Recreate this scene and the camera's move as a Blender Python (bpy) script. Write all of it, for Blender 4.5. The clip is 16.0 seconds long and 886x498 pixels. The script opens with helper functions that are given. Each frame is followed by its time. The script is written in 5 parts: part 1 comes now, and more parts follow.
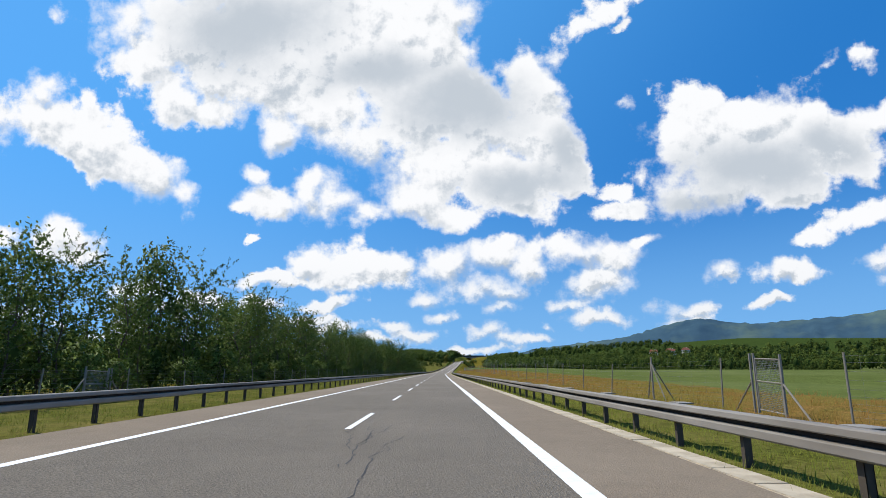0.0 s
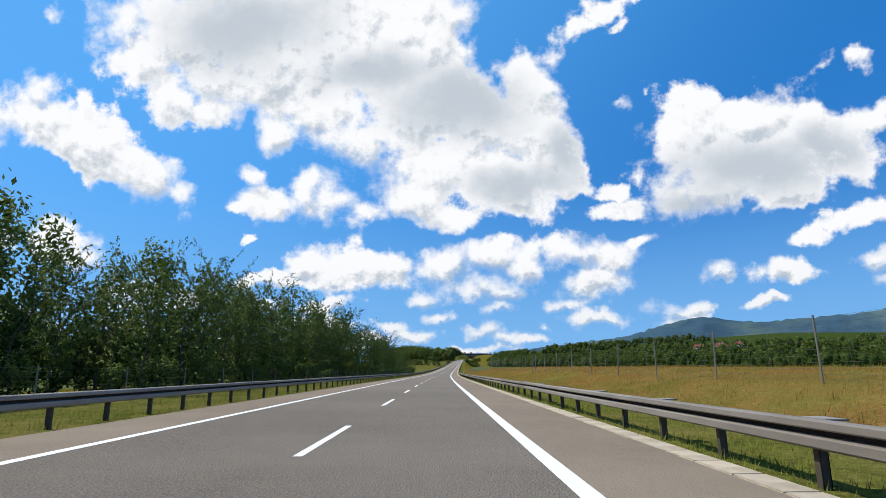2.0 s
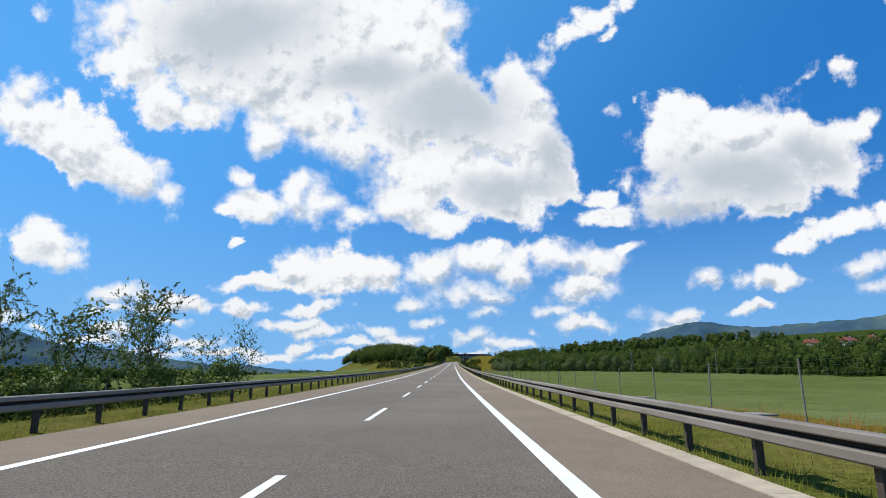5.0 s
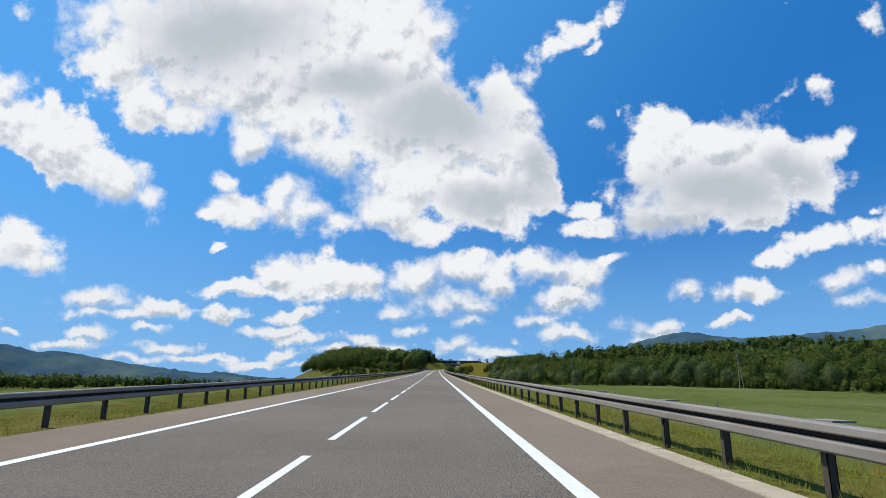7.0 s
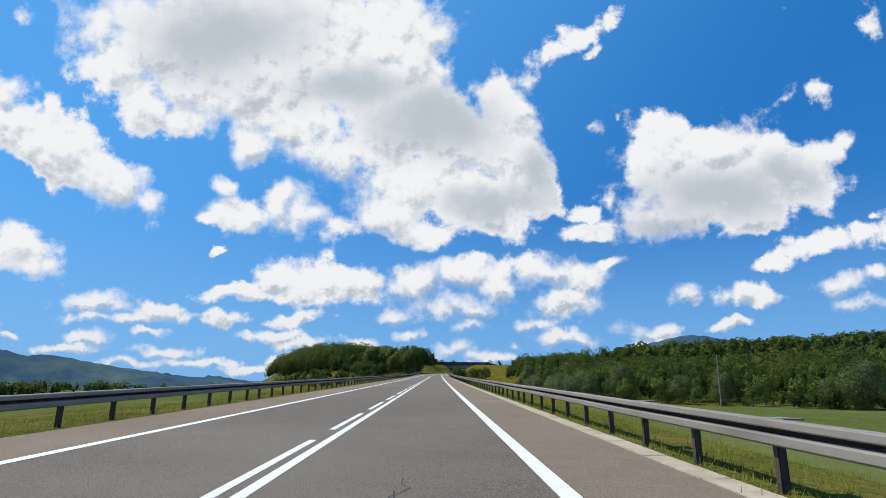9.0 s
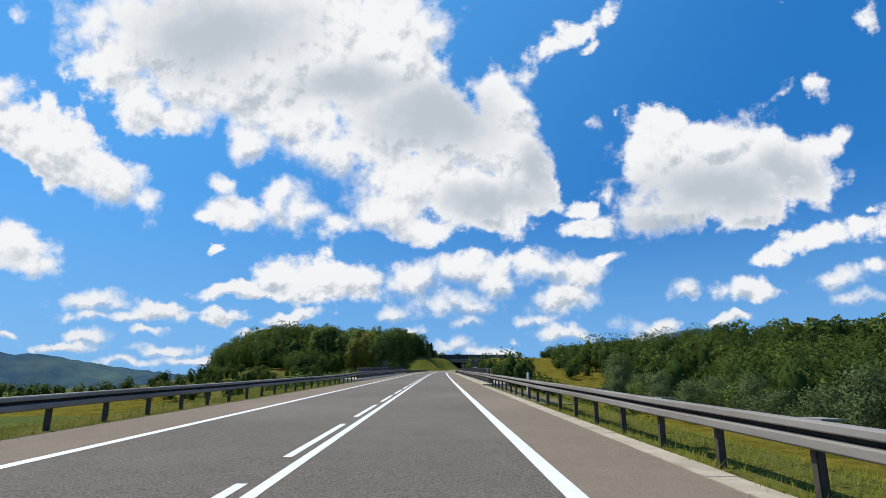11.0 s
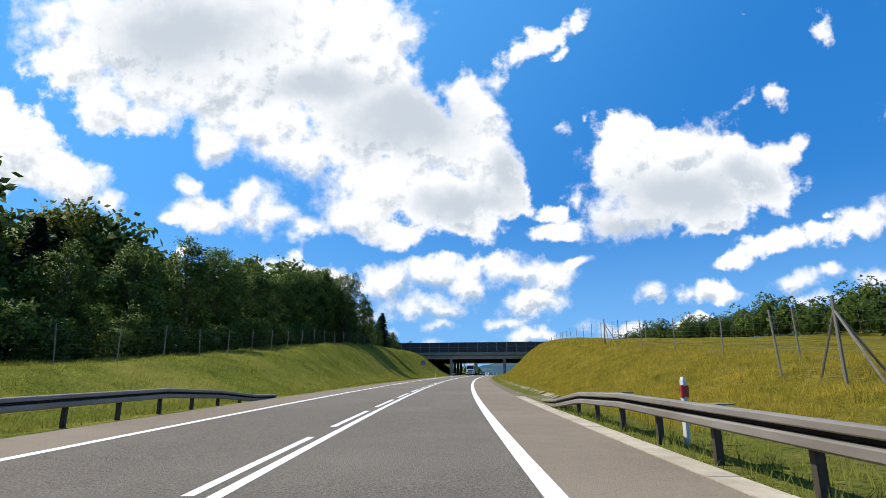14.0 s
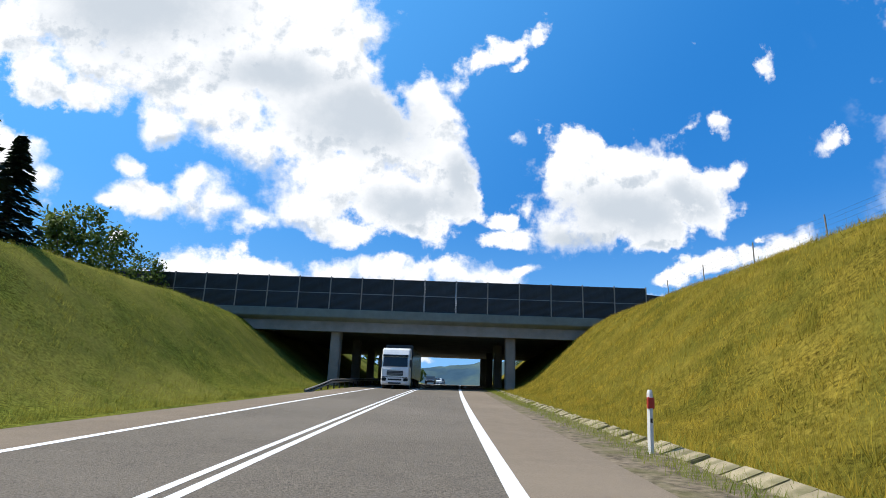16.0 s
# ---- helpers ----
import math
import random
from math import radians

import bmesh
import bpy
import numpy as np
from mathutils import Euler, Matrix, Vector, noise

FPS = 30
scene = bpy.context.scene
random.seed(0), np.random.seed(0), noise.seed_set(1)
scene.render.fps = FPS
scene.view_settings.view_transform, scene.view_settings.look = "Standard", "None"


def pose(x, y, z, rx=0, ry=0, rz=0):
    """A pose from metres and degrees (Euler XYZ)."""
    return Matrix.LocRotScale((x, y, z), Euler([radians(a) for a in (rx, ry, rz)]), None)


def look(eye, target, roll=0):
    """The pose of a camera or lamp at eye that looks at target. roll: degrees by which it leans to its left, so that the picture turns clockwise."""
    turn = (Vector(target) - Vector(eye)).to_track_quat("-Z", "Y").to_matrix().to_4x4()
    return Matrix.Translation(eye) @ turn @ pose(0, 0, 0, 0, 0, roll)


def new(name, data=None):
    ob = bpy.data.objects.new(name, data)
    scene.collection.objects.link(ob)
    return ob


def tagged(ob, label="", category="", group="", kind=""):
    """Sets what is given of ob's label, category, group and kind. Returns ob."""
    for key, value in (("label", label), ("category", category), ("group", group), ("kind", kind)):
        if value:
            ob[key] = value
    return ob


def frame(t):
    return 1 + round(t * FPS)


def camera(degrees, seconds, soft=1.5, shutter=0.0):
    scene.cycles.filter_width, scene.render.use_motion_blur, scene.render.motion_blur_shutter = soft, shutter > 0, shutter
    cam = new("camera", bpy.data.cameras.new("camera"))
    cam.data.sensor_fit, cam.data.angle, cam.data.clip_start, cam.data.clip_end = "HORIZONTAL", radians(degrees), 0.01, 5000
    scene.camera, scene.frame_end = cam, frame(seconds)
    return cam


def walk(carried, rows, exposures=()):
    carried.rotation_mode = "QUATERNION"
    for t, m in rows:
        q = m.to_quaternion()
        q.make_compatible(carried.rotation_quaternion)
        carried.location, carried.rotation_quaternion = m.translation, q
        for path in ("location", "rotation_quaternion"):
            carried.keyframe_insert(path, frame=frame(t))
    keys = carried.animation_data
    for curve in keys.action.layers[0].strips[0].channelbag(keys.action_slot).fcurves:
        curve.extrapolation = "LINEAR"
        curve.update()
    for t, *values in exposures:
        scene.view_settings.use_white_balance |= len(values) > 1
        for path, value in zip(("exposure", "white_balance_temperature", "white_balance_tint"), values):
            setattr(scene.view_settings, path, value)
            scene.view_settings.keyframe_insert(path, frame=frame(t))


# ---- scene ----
# The place is laid out in full-size metres along the road and drawn at the scale K.
K = 0.515


def knots(rows):
    """A function that runs smoothly through (s, value) rows."""
    xs = [r[0] for r in rows]
    ys = [r[1] for r in rows]
    fine = np.arange(xs[0], xs[-1] + 1, 2.0)
    val = np.interp(fine, xs, ys)
    pad = np.pad(val, 9, mode="edge")
    val = np.convolve(pad, np.ones(19) / 19, mode="valid")
    return lambda s: np.interp(s, fine, val)


# heading (degrees to the right) and grade (degrees) of the road, by metres along it
HEADING = knots([(-400, -0.3), (0, -0.3), (60, -0.35), (130, -0.12), (180, 0.1), (260, 0.75), (340, 1.5), (451, 2.4), (662, 2.5), (838, 2.9), (942, 3.4), (975, 4.2), (1007, 6.4), (1040, 8.5), (1086, 10.4), (1132, 12.1), (1187, 13.5), (1292, 15), (2892, 15)])
GRADE = knots([(-400, 0), (273, 0), (473, 1.3), (851, 1.75), (1178, 1.75), (1262, 0.6), (1462, 0), (2892, 0)])
S0, S1 = -400, 2800
LINE = np.zeros((S1 - S0 + 1, 3))
for i in range(S1 - S0):
    h, g = radians(HEADING(S0 + i + 0.5)), radians(GRADE(S0 + i + 0.5))
    LINE[i + 1] = LINE[i] + (math.sin(h), math.cos(h), math.tan(g))
LINE -= LINE[-S0]


def road(s, u=0.0, z=0.0):
    """The place u metres right of the road's middle and z over it, s metres along."""
    c = LINE_AT(s)
    h = radians(HEADING(s))
    return Vector((c[0] + u * math.cos(h), c[1] - u * math.sin(h), c[2] + z))


def LINE_AT(s):
    f = min(max(s - S0, 0), S1 - S0 - 1e-6)
    i = int(f)
    return LINE[i] + (LINE[i + 1] - LINE[i]) * (f - i)


cam = camera(76.6, 16.0, soft=0.6)
TILT = 12.27
ROWS = [  # seconds, metres right of the road's middle, height over it, yaw, pitch, roll
    (0.0, 2.12, 1.212, 0.0, 0.0, 0.0),
    (0.5, 2.12, 1.2, -0.28, -0.07, 0.24),
    (1.0, 2.13, 1.19, -0.24, 0.0, 0.17),
    (1.5, 2.14, 1.183, -0.16, -0.03, 0.21),
    (2.0, 2.18, 1.18, -0.25, 0.02, 0.13),
    (2.5, 2.24, 1.175, -0.47, -0.04, 0.24),
    (3.0, 2.32, 1.17, -0.51, -0.01, 0.33),
    (3.5, 2.4, 1.17, -0.56, 0.03, 0.3),
    (4.0, 2.32, 1.2, -0.66, 0.08, 0.29),
    (6.5, 2.0, 1.27, -2.99, 1.23, -0.78),
    (7.0, 2.03, 1.26, -3.24, 1.37, -0.68),
    (7.5, 2.07, 1.26, -3.41, 1.64, -0.78),
    (8.0, 2.1, 1.26, -3.38, 1.66, -0.63),
    (8.5, 2.14, 1.26, -3.19, 1.72, -0.68),
    (9.0, 2.18, 1.259, -3.28, 1.78, -0.68),
    (11.5, 2.19, 1.31, -3.34, 1.4, -0.25),
    (12.0, 2.25, 1.275, -3.19, 1.77, -1.01),
    (12.5, 2.25, 1.295, -3.44, 1.65, -0.68),
    (13.0, 2.37, 1.275, -3.93, 1.47, -0.02),
    (13.5, 2.48, 1.24, -4.72, 1.67, 0.11),
    (14.0, 2.57, 1.21, -6.23, 1.79, 0.29),
    (14.5, 2.64, 1.235, -7.87, 1.91, -0.62),
    (15.0, 2.68, 1.27, -9.36, 1.93, -0.95),
    (15.5, 2.71, 1.31, -10.64, 2.11, -1.41),
    (16.0, 2.73, 1.35, -12.07, 2.09, -1.9),
]


PACE = [(-1, -74.4), (0, 0), (1.5, 111.5), (3.5, 260), (4.2, 312), (6.5, 481), (9, 662), (11.5, 838), (13, 942), (14.5, 1039.5), (16, 1132.5), (17, 1193)]


def along(t):
    """Metres along the road at t seconds: a smooth cubic through the rows of PACE."""
    ts = [p[0] for p in PACE]
    i = min(max(sum(1 for x in ts[1:-1] if x <= t), 1), len(PACE) - 3)
    slope = lambda k: (PACE[k + 1][1] - PACE[k - 1][1]) / (PACE[k + 1][0] - PACE[k - 1][0])
    (t0, a), (t1, b) = PACE[i], PACE[i + 1]
    f, w = (t - t0) / (t1 - t0), t1 - t0
    return (2 * f ** 3 - 3 * f * f + 1) * a + (f ** 3 - 2 * f * f + f) * w * slope(i) + (3 * f * f - 2 * f ** 3) * b + (f ** 3 - f * f) * w * slope(i + 1)


def stand(t, u, z, yaw, pitch, roll):
    p = K * road(along(t), u, z)
    return pose(p.x, p.y, p.z, 90 + TILT + pitch, roll, yaw)


walk(cam, [(t, stand(t, u, z, yaw, pitch, roll)) for t, u, z, yaw, pitch, roll in ROWS],
     exposures=[(0.0, 0.0), (4.0, 0.0), (6.5, -0.12), (9.0, -0.13), (12.0, -0.07), (13.0, 0.0), (14.0, 0.15), (16.0, 0.2)])


# ---- world, sun ----
SUN_AZ, SUN_EL = -66.0, 54.0  # degrees to the right of north, degrees up
world = bpy.data.worlds.new("sky")
scene.world = world
world.use_nodes = True
W = world.node_tree
W.nodes.clear()


def wnode(kind, **sets):
    n = W.nodes.new(kind)
    for k, v in sets.items():
        if k.startswith("in_"):
            n.inputs[int(k[3:])].default_value = v
    return n


def wmath(op, a, b=0.0, c=0.0, clamp=False):
    n = W.nodes.new("ShaderNodeMath")
    n.operation, n.use_clamp = op, clamp
    for i, v in enumerate((a, b, c)):
        if isinstance(v, (int, float)):
            n.inputs[i].default_value = v
        else:
            W.links.new(v, n.inputs[i])
    return n.outputs[0]


def wmix(f, a, b, clamp=True):
    n = W.nodes.new("ShaderNodeMix")
    n.data_type = "RGBA"
    for sock, v in ((n.inputs[0], f), (n.inputs[6], a), (n.inputs[7], b)):
        if isinstance(v, (int, float, tuple)):
            sock.default_value = v
        else:
            W.links.new(v, sock)
    return n.outputs[2]


def wramp(v, lo, hi):
    n = W.nodes.new("ShaderNodeMapRange")
    n.interpolation_type = "SMOOTHSTEP"
    W.links.new(v, n.inputs[0])
    n.inputs[1].default_value, n.inputs[2].default_value = lo, hi
    return n.outputs[0]


sky = W.nodes.new("ShaderNodeTexSky")
sky.sky_type, sky.sun_disc = "NISHITA", False
sky.sun_elevation, sky.sun_rotation = radians(SUN_EL), radians(SUN_AZ)
sky.altitude, sky.air_density, sky.dust_density, sky.ozone_density = 400, 1.0, 0.15, 4.0
SKY_STRENGTH = 0.15

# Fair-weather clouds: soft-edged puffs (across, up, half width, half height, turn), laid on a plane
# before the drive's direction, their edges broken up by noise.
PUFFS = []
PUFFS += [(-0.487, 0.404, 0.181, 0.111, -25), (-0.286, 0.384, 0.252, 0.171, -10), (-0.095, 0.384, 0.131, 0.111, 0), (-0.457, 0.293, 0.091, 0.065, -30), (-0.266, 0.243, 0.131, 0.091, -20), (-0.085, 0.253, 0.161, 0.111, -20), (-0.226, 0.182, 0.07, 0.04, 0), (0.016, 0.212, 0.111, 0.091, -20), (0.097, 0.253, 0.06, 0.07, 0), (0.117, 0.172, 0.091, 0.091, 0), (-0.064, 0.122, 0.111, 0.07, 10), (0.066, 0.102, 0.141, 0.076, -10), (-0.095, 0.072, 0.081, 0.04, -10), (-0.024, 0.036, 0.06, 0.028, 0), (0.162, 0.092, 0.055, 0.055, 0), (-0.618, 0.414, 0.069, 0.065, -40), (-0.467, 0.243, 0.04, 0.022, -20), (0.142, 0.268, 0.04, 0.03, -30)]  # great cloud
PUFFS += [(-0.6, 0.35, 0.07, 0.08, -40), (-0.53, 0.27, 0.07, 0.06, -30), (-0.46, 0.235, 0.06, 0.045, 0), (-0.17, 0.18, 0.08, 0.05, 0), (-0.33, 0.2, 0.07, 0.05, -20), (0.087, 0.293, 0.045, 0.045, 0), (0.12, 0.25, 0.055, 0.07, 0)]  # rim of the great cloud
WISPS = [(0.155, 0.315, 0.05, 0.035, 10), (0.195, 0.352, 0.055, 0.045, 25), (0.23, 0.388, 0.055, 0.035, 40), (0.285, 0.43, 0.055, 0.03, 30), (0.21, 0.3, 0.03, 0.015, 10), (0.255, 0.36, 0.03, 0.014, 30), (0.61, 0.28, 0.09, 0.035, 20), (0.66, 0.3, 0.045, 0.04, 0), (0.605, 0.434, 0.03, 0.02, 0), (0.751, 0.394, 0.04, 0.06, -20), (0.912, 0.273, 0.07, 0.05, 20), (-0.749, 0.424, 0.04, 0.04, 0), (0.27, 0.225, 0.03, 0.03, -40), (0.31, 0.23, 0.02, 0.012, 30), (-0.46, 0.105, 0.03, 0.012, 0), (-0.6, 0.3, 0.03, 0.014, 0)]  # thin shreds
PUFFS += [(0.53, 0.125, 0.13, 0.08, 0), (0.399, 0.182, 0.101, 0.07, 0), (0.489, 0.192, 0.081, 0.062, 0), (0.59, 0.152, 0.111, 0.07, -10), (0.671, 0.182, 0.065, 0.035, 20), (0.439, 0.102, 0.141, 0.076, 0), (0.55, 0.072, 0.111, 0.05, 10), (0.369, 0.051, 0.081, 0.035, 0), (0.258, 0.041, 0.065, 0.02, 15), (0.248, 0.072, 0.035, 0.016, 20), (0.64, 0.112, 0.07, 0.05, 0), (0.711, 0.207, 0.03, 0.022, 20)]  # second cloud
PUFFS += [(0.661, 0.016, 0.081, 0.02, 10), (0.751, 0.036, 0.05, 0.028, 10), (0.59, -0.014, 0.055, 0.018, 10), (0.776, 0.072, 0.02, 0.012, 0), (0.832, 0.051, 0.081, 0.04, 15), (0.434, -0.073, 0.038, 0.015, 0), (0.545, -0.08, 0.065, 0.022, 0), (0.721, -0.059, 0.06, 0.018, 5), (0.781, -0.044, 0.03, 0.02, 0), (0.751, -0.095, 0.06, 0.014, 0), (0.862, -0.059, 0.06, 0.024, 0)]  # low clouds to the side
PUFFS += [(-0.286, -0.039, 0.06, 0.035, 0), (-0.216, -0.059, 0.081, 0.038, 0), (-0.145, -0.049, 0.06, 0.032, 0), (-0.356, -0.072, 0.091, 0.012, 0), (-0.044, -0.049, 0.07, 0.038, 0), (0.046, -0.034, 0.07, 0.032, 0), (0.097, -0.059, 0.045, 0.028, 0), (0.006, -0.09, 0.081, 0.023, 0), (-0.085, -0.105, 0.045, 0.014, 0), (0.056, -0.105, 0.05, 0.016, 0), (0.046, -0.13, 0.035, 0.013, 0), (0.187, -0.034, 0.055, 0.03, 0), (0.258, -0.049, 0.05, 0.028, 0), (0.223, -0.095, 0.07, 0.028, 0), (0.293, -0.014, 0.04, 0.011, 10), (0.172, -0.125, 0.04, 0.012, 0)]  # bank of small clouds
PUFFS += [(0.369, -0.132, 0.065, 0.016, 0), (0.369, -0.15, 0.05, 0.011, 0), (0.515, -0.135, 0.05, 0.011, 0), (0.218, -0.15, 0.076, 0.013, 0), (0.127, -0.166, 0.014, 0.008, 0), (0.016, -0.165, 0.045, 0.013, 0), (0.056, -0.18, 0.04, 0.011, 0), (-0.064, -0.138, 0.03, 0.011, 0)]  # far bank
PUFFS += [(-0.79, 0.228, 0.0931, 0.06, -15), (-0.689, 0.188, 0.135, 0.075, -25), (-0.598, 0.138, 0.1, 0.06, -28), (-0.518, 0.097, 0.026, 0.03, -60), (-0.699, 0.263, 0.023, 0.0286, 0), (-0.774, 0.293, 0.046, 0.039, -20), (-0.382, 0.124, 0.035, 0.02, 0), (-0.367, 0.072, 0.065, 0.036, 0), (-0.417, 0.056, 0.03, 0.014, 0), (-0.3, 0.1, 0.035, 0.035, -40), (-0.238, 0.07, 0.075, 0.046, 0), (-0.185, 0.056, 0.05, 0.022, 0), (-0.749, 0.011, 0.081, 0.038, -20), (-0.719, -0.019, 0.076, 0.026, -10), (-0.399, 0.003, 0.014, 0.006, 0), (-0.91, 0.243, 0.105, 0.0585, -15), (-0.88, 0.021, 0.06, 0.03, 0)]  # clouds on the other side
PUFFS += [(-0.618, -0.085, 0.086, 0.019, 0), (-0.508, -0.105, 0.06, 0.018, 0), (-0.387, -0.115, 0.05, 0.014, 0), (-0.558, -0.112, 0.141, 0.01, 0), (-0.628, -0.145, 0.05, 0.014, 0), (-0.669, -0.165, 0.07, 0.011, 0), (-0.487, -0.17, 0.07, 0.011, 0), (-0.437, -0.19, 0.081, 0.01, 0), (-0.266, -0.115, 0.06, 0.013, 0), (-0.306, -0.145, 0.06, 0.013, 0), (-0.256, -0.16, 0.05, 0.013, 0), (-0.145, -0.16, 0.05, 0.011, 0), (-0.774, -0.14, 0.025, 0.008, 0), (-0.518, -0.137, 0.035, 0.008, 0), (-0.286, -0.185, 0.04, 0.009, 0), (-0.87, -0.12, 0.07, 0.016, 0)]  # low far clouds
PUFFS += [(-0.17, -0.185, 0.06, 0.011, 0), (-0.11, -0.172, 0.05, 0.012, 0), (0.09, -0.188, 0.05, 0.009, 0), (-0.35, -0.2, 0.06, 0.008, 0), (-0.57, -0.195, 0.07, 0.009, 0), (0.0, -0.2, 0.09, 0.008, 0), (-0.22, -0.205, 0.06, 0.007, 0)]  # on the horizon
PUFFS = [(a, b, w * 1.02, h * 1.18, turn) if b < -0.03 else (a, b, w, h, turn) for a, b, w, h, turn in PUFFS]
coord = W.nodes.new("ShaderNodeTexCoord")
turned = W.nodes.new("ShaderNodeVectorRotate")
turned.rotation_type, turned.invert = "EULER_XYZ", True
turned.inputs["Rotation"].default_value = (radians(13.64), radians(-0.68), radians(-3.24))
W.links.new(coord.outputs["Generated"], turned.inputs["Vector"])
split = W.nodes.new("ShaderNodeSeparateXYZ")
W.links.new(turned.outputs[0], split.inputs[0])
depth = wmath("MAXIMUM", split.outputs[1], 0.02)
flat = W.nodes.new("ShaderNodeCombineXYZ")
W.links.new(wmath("DIVIDE", split.outputs[0], depth), flat.inputs[0])
W.links.new(wmath("DIVIDE", split.outputs[2], depth), flat.inputs[1])


def wnoise(vec, scale, detail, rough):
    n = W.nodes.new("ShaderNodeTexNoise")
    n.inputs["Scale"].default_value, n.inputs["Detail"].default_value, n.inputs["Roughness"].default_value = scale, detail, rough
    W.links.new(vec, n.inputs["Vector"])
    return n


def wvec(op, a, b):
    n = W.nodes.new("ShaderNodeVectorMath")
    n.operation = op
    for i, v in enumerate((a, b)):
        if isinstance(v, tuple):
            n.inputs[i].default_value = v
        elif isinstance(v, (int, float)):
            n.inputs[3].default_value = v
        else:
            W.links.new(v, n.inputs[i])
    return n.outputs[0]


def wscale(v, f):
    n = W.nodes.new("ShaderNodeVectorMath")
    n.operation = "SCALE"
    W.links.new(v, n.inputs[0])
    n.inputs[3].default_value = f
    return n.outputs[0]


low_band = wramp(wmath("MULTIPLY", wmath("DIVIDE", split.outputs[2], depth), -1.0), 0.0, 0.1)
swirl = wnoise(flat.outputs[0], 9.0, 7.0, 0.58)
bent = wvec("ADD", flat.outputs[0], wscale(wvec("SUBTRACT", swirl.outputs["Color"], (0.5, 0.5, 0.5)), 0.085))


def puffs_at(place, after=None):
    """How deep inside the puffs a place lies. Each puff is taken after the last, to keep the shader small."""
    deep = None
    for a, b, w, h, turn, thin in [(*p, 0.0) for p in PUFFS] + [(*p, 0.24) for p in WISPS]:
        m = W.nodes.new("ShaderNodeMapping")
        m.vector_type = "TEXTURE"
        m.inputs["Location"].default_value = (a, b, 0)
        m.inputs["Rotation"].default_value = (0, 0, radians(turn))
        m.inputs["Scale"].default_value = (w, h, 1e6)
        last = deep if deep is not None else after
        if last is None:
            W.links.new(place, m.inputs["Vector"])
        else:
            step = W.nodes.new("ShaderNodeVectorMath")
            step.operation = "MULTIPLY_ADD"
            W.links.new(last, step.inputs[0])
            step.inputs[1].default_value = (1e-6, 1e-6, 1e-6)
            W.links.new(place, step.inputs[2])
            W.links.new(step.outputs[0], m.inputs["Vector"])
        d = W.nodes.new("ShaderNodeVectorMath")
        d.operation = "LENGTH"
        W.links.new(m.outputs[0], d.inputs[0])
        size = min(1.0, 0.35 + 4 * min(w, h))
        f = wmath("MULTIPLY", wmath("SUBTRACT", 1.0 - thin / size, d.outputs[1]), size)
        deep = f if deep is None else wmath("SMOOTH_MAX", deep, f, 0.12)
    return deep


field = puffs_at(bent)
toward = W.nodes.new("ShaderNodeVectorMath")
toward.operation = "SCALE"
toward.inputs[0].default_value = (-0.012, 0.03, 0.0)
W.links.new(wmath("SUBTRACT", 1.0, wmath("MULTIPLY", low_band, 0.65)), toward.inputs[3])
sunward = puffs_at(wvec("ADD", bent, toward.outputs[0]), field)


def heaps(place):
    """Heaped tufts: coarse ones overhead, smaller ones towards the horizon."""
    coarse = wnoise(place, 12.0, 10.0, 0.61).outputs["Fac"]
    small = wnoise(place, 28.0, 8.0, 0.62).outputs["Fac"]
    both = wmath("ADD", wmath("MULTIPLY", coarse, wmath("SUBTRACT", 1.0, low_band)), wmath("MULTIPLY", small, low_band))
    return wmath("SUBTRACT", both, 0.5)


tuft = heaps(flat.outputs[0])
tuft_sunward = heaps(wvec("ADD", flat.outputs[0], (-0.008, 0.017, 0.0)))
mid = wnoise(flat.outputs[0], 6.0, 5.0, 0.55)
veil = wramp(wnoise(flat.outputs[0], 4.0, 3.0, 0.5).outputs["Fac"], 0.42, 0.66)
rag = wmath("ADD", field, wmath("MULTIPLY", tuft, wmath("SUBTRACT", 1.5, wmath("MULTIPLY", low_band, 0.75))))
cover_front = wramp(wmath("DIVIDE", wmath("ADD", rag, 0.03), wmath("MULTIPLY_ADD", veil, 0.3, 0.2)), 0.0, 1.0)
# elsewhere, unseen, random cloud goes on, thinned out to lower the fill light
drift = wnoise(coord.outputs["Generated"], 5.0, 6.0, 0.6)
cover_round = wramp(drift.outputs["Fac"], 0.56, 0.64)
ahead = wramp(split.outputs[1], 0.62, 0.72)
side = wmath("ADD", wmath("MULTIPLY", cover_front, ahead), wmath("MULTIPLY", cover_round, wmath("SUBTRACT", 1.0, ahead)))
up = W.nodes.new("ShaderNodeSeparateXYZ")
W.links.new(coord.outputs["Generated"], up.inputs[0])
cover = wmath("MULTIPLY", side, wramp(up.outputs[2], -0.02, 0.03), clamp=True)
# grey undersides of the two great clouds
belly = None
for a, b, w, h in ((-0.39, 0.39, 0.17, 0.09), (-0.02, 0.235, 0.15, 0.075), (-0.16, 0.3, 0.14, 0.05), (0.09, 0.085, 0.12, 0.035), (0.17, 0.15, 0.05, 0.06), (0.5, 0.1, 0.17, 0.06), (0.62, 0.13, 0.07, 0.05), (0.4, 0.05, 0.09, 0.025)):
    m = W.nodes.new("ShaderNodeMapping")
    m.vector_type = "TEXTURE"
    m.inputs["Location"].default_value = (a, b, 0)
    m.inputs["Scale"].default_value = (w, h, 1e6)
    W.links.new(bent, m.inputs["Vector"])
    d = W.nodes.new("ShaderNodeVectorMath")
    d.operation = "LENGTH"
    W.links.new(m.outputs[0], d.inputs[0])
    f = wmath("SUBTRACT", 1.0, d.outputs[1])
    belly = f if belly is None else wmath("SMOOTH_MAX", belly, f, 0.3)
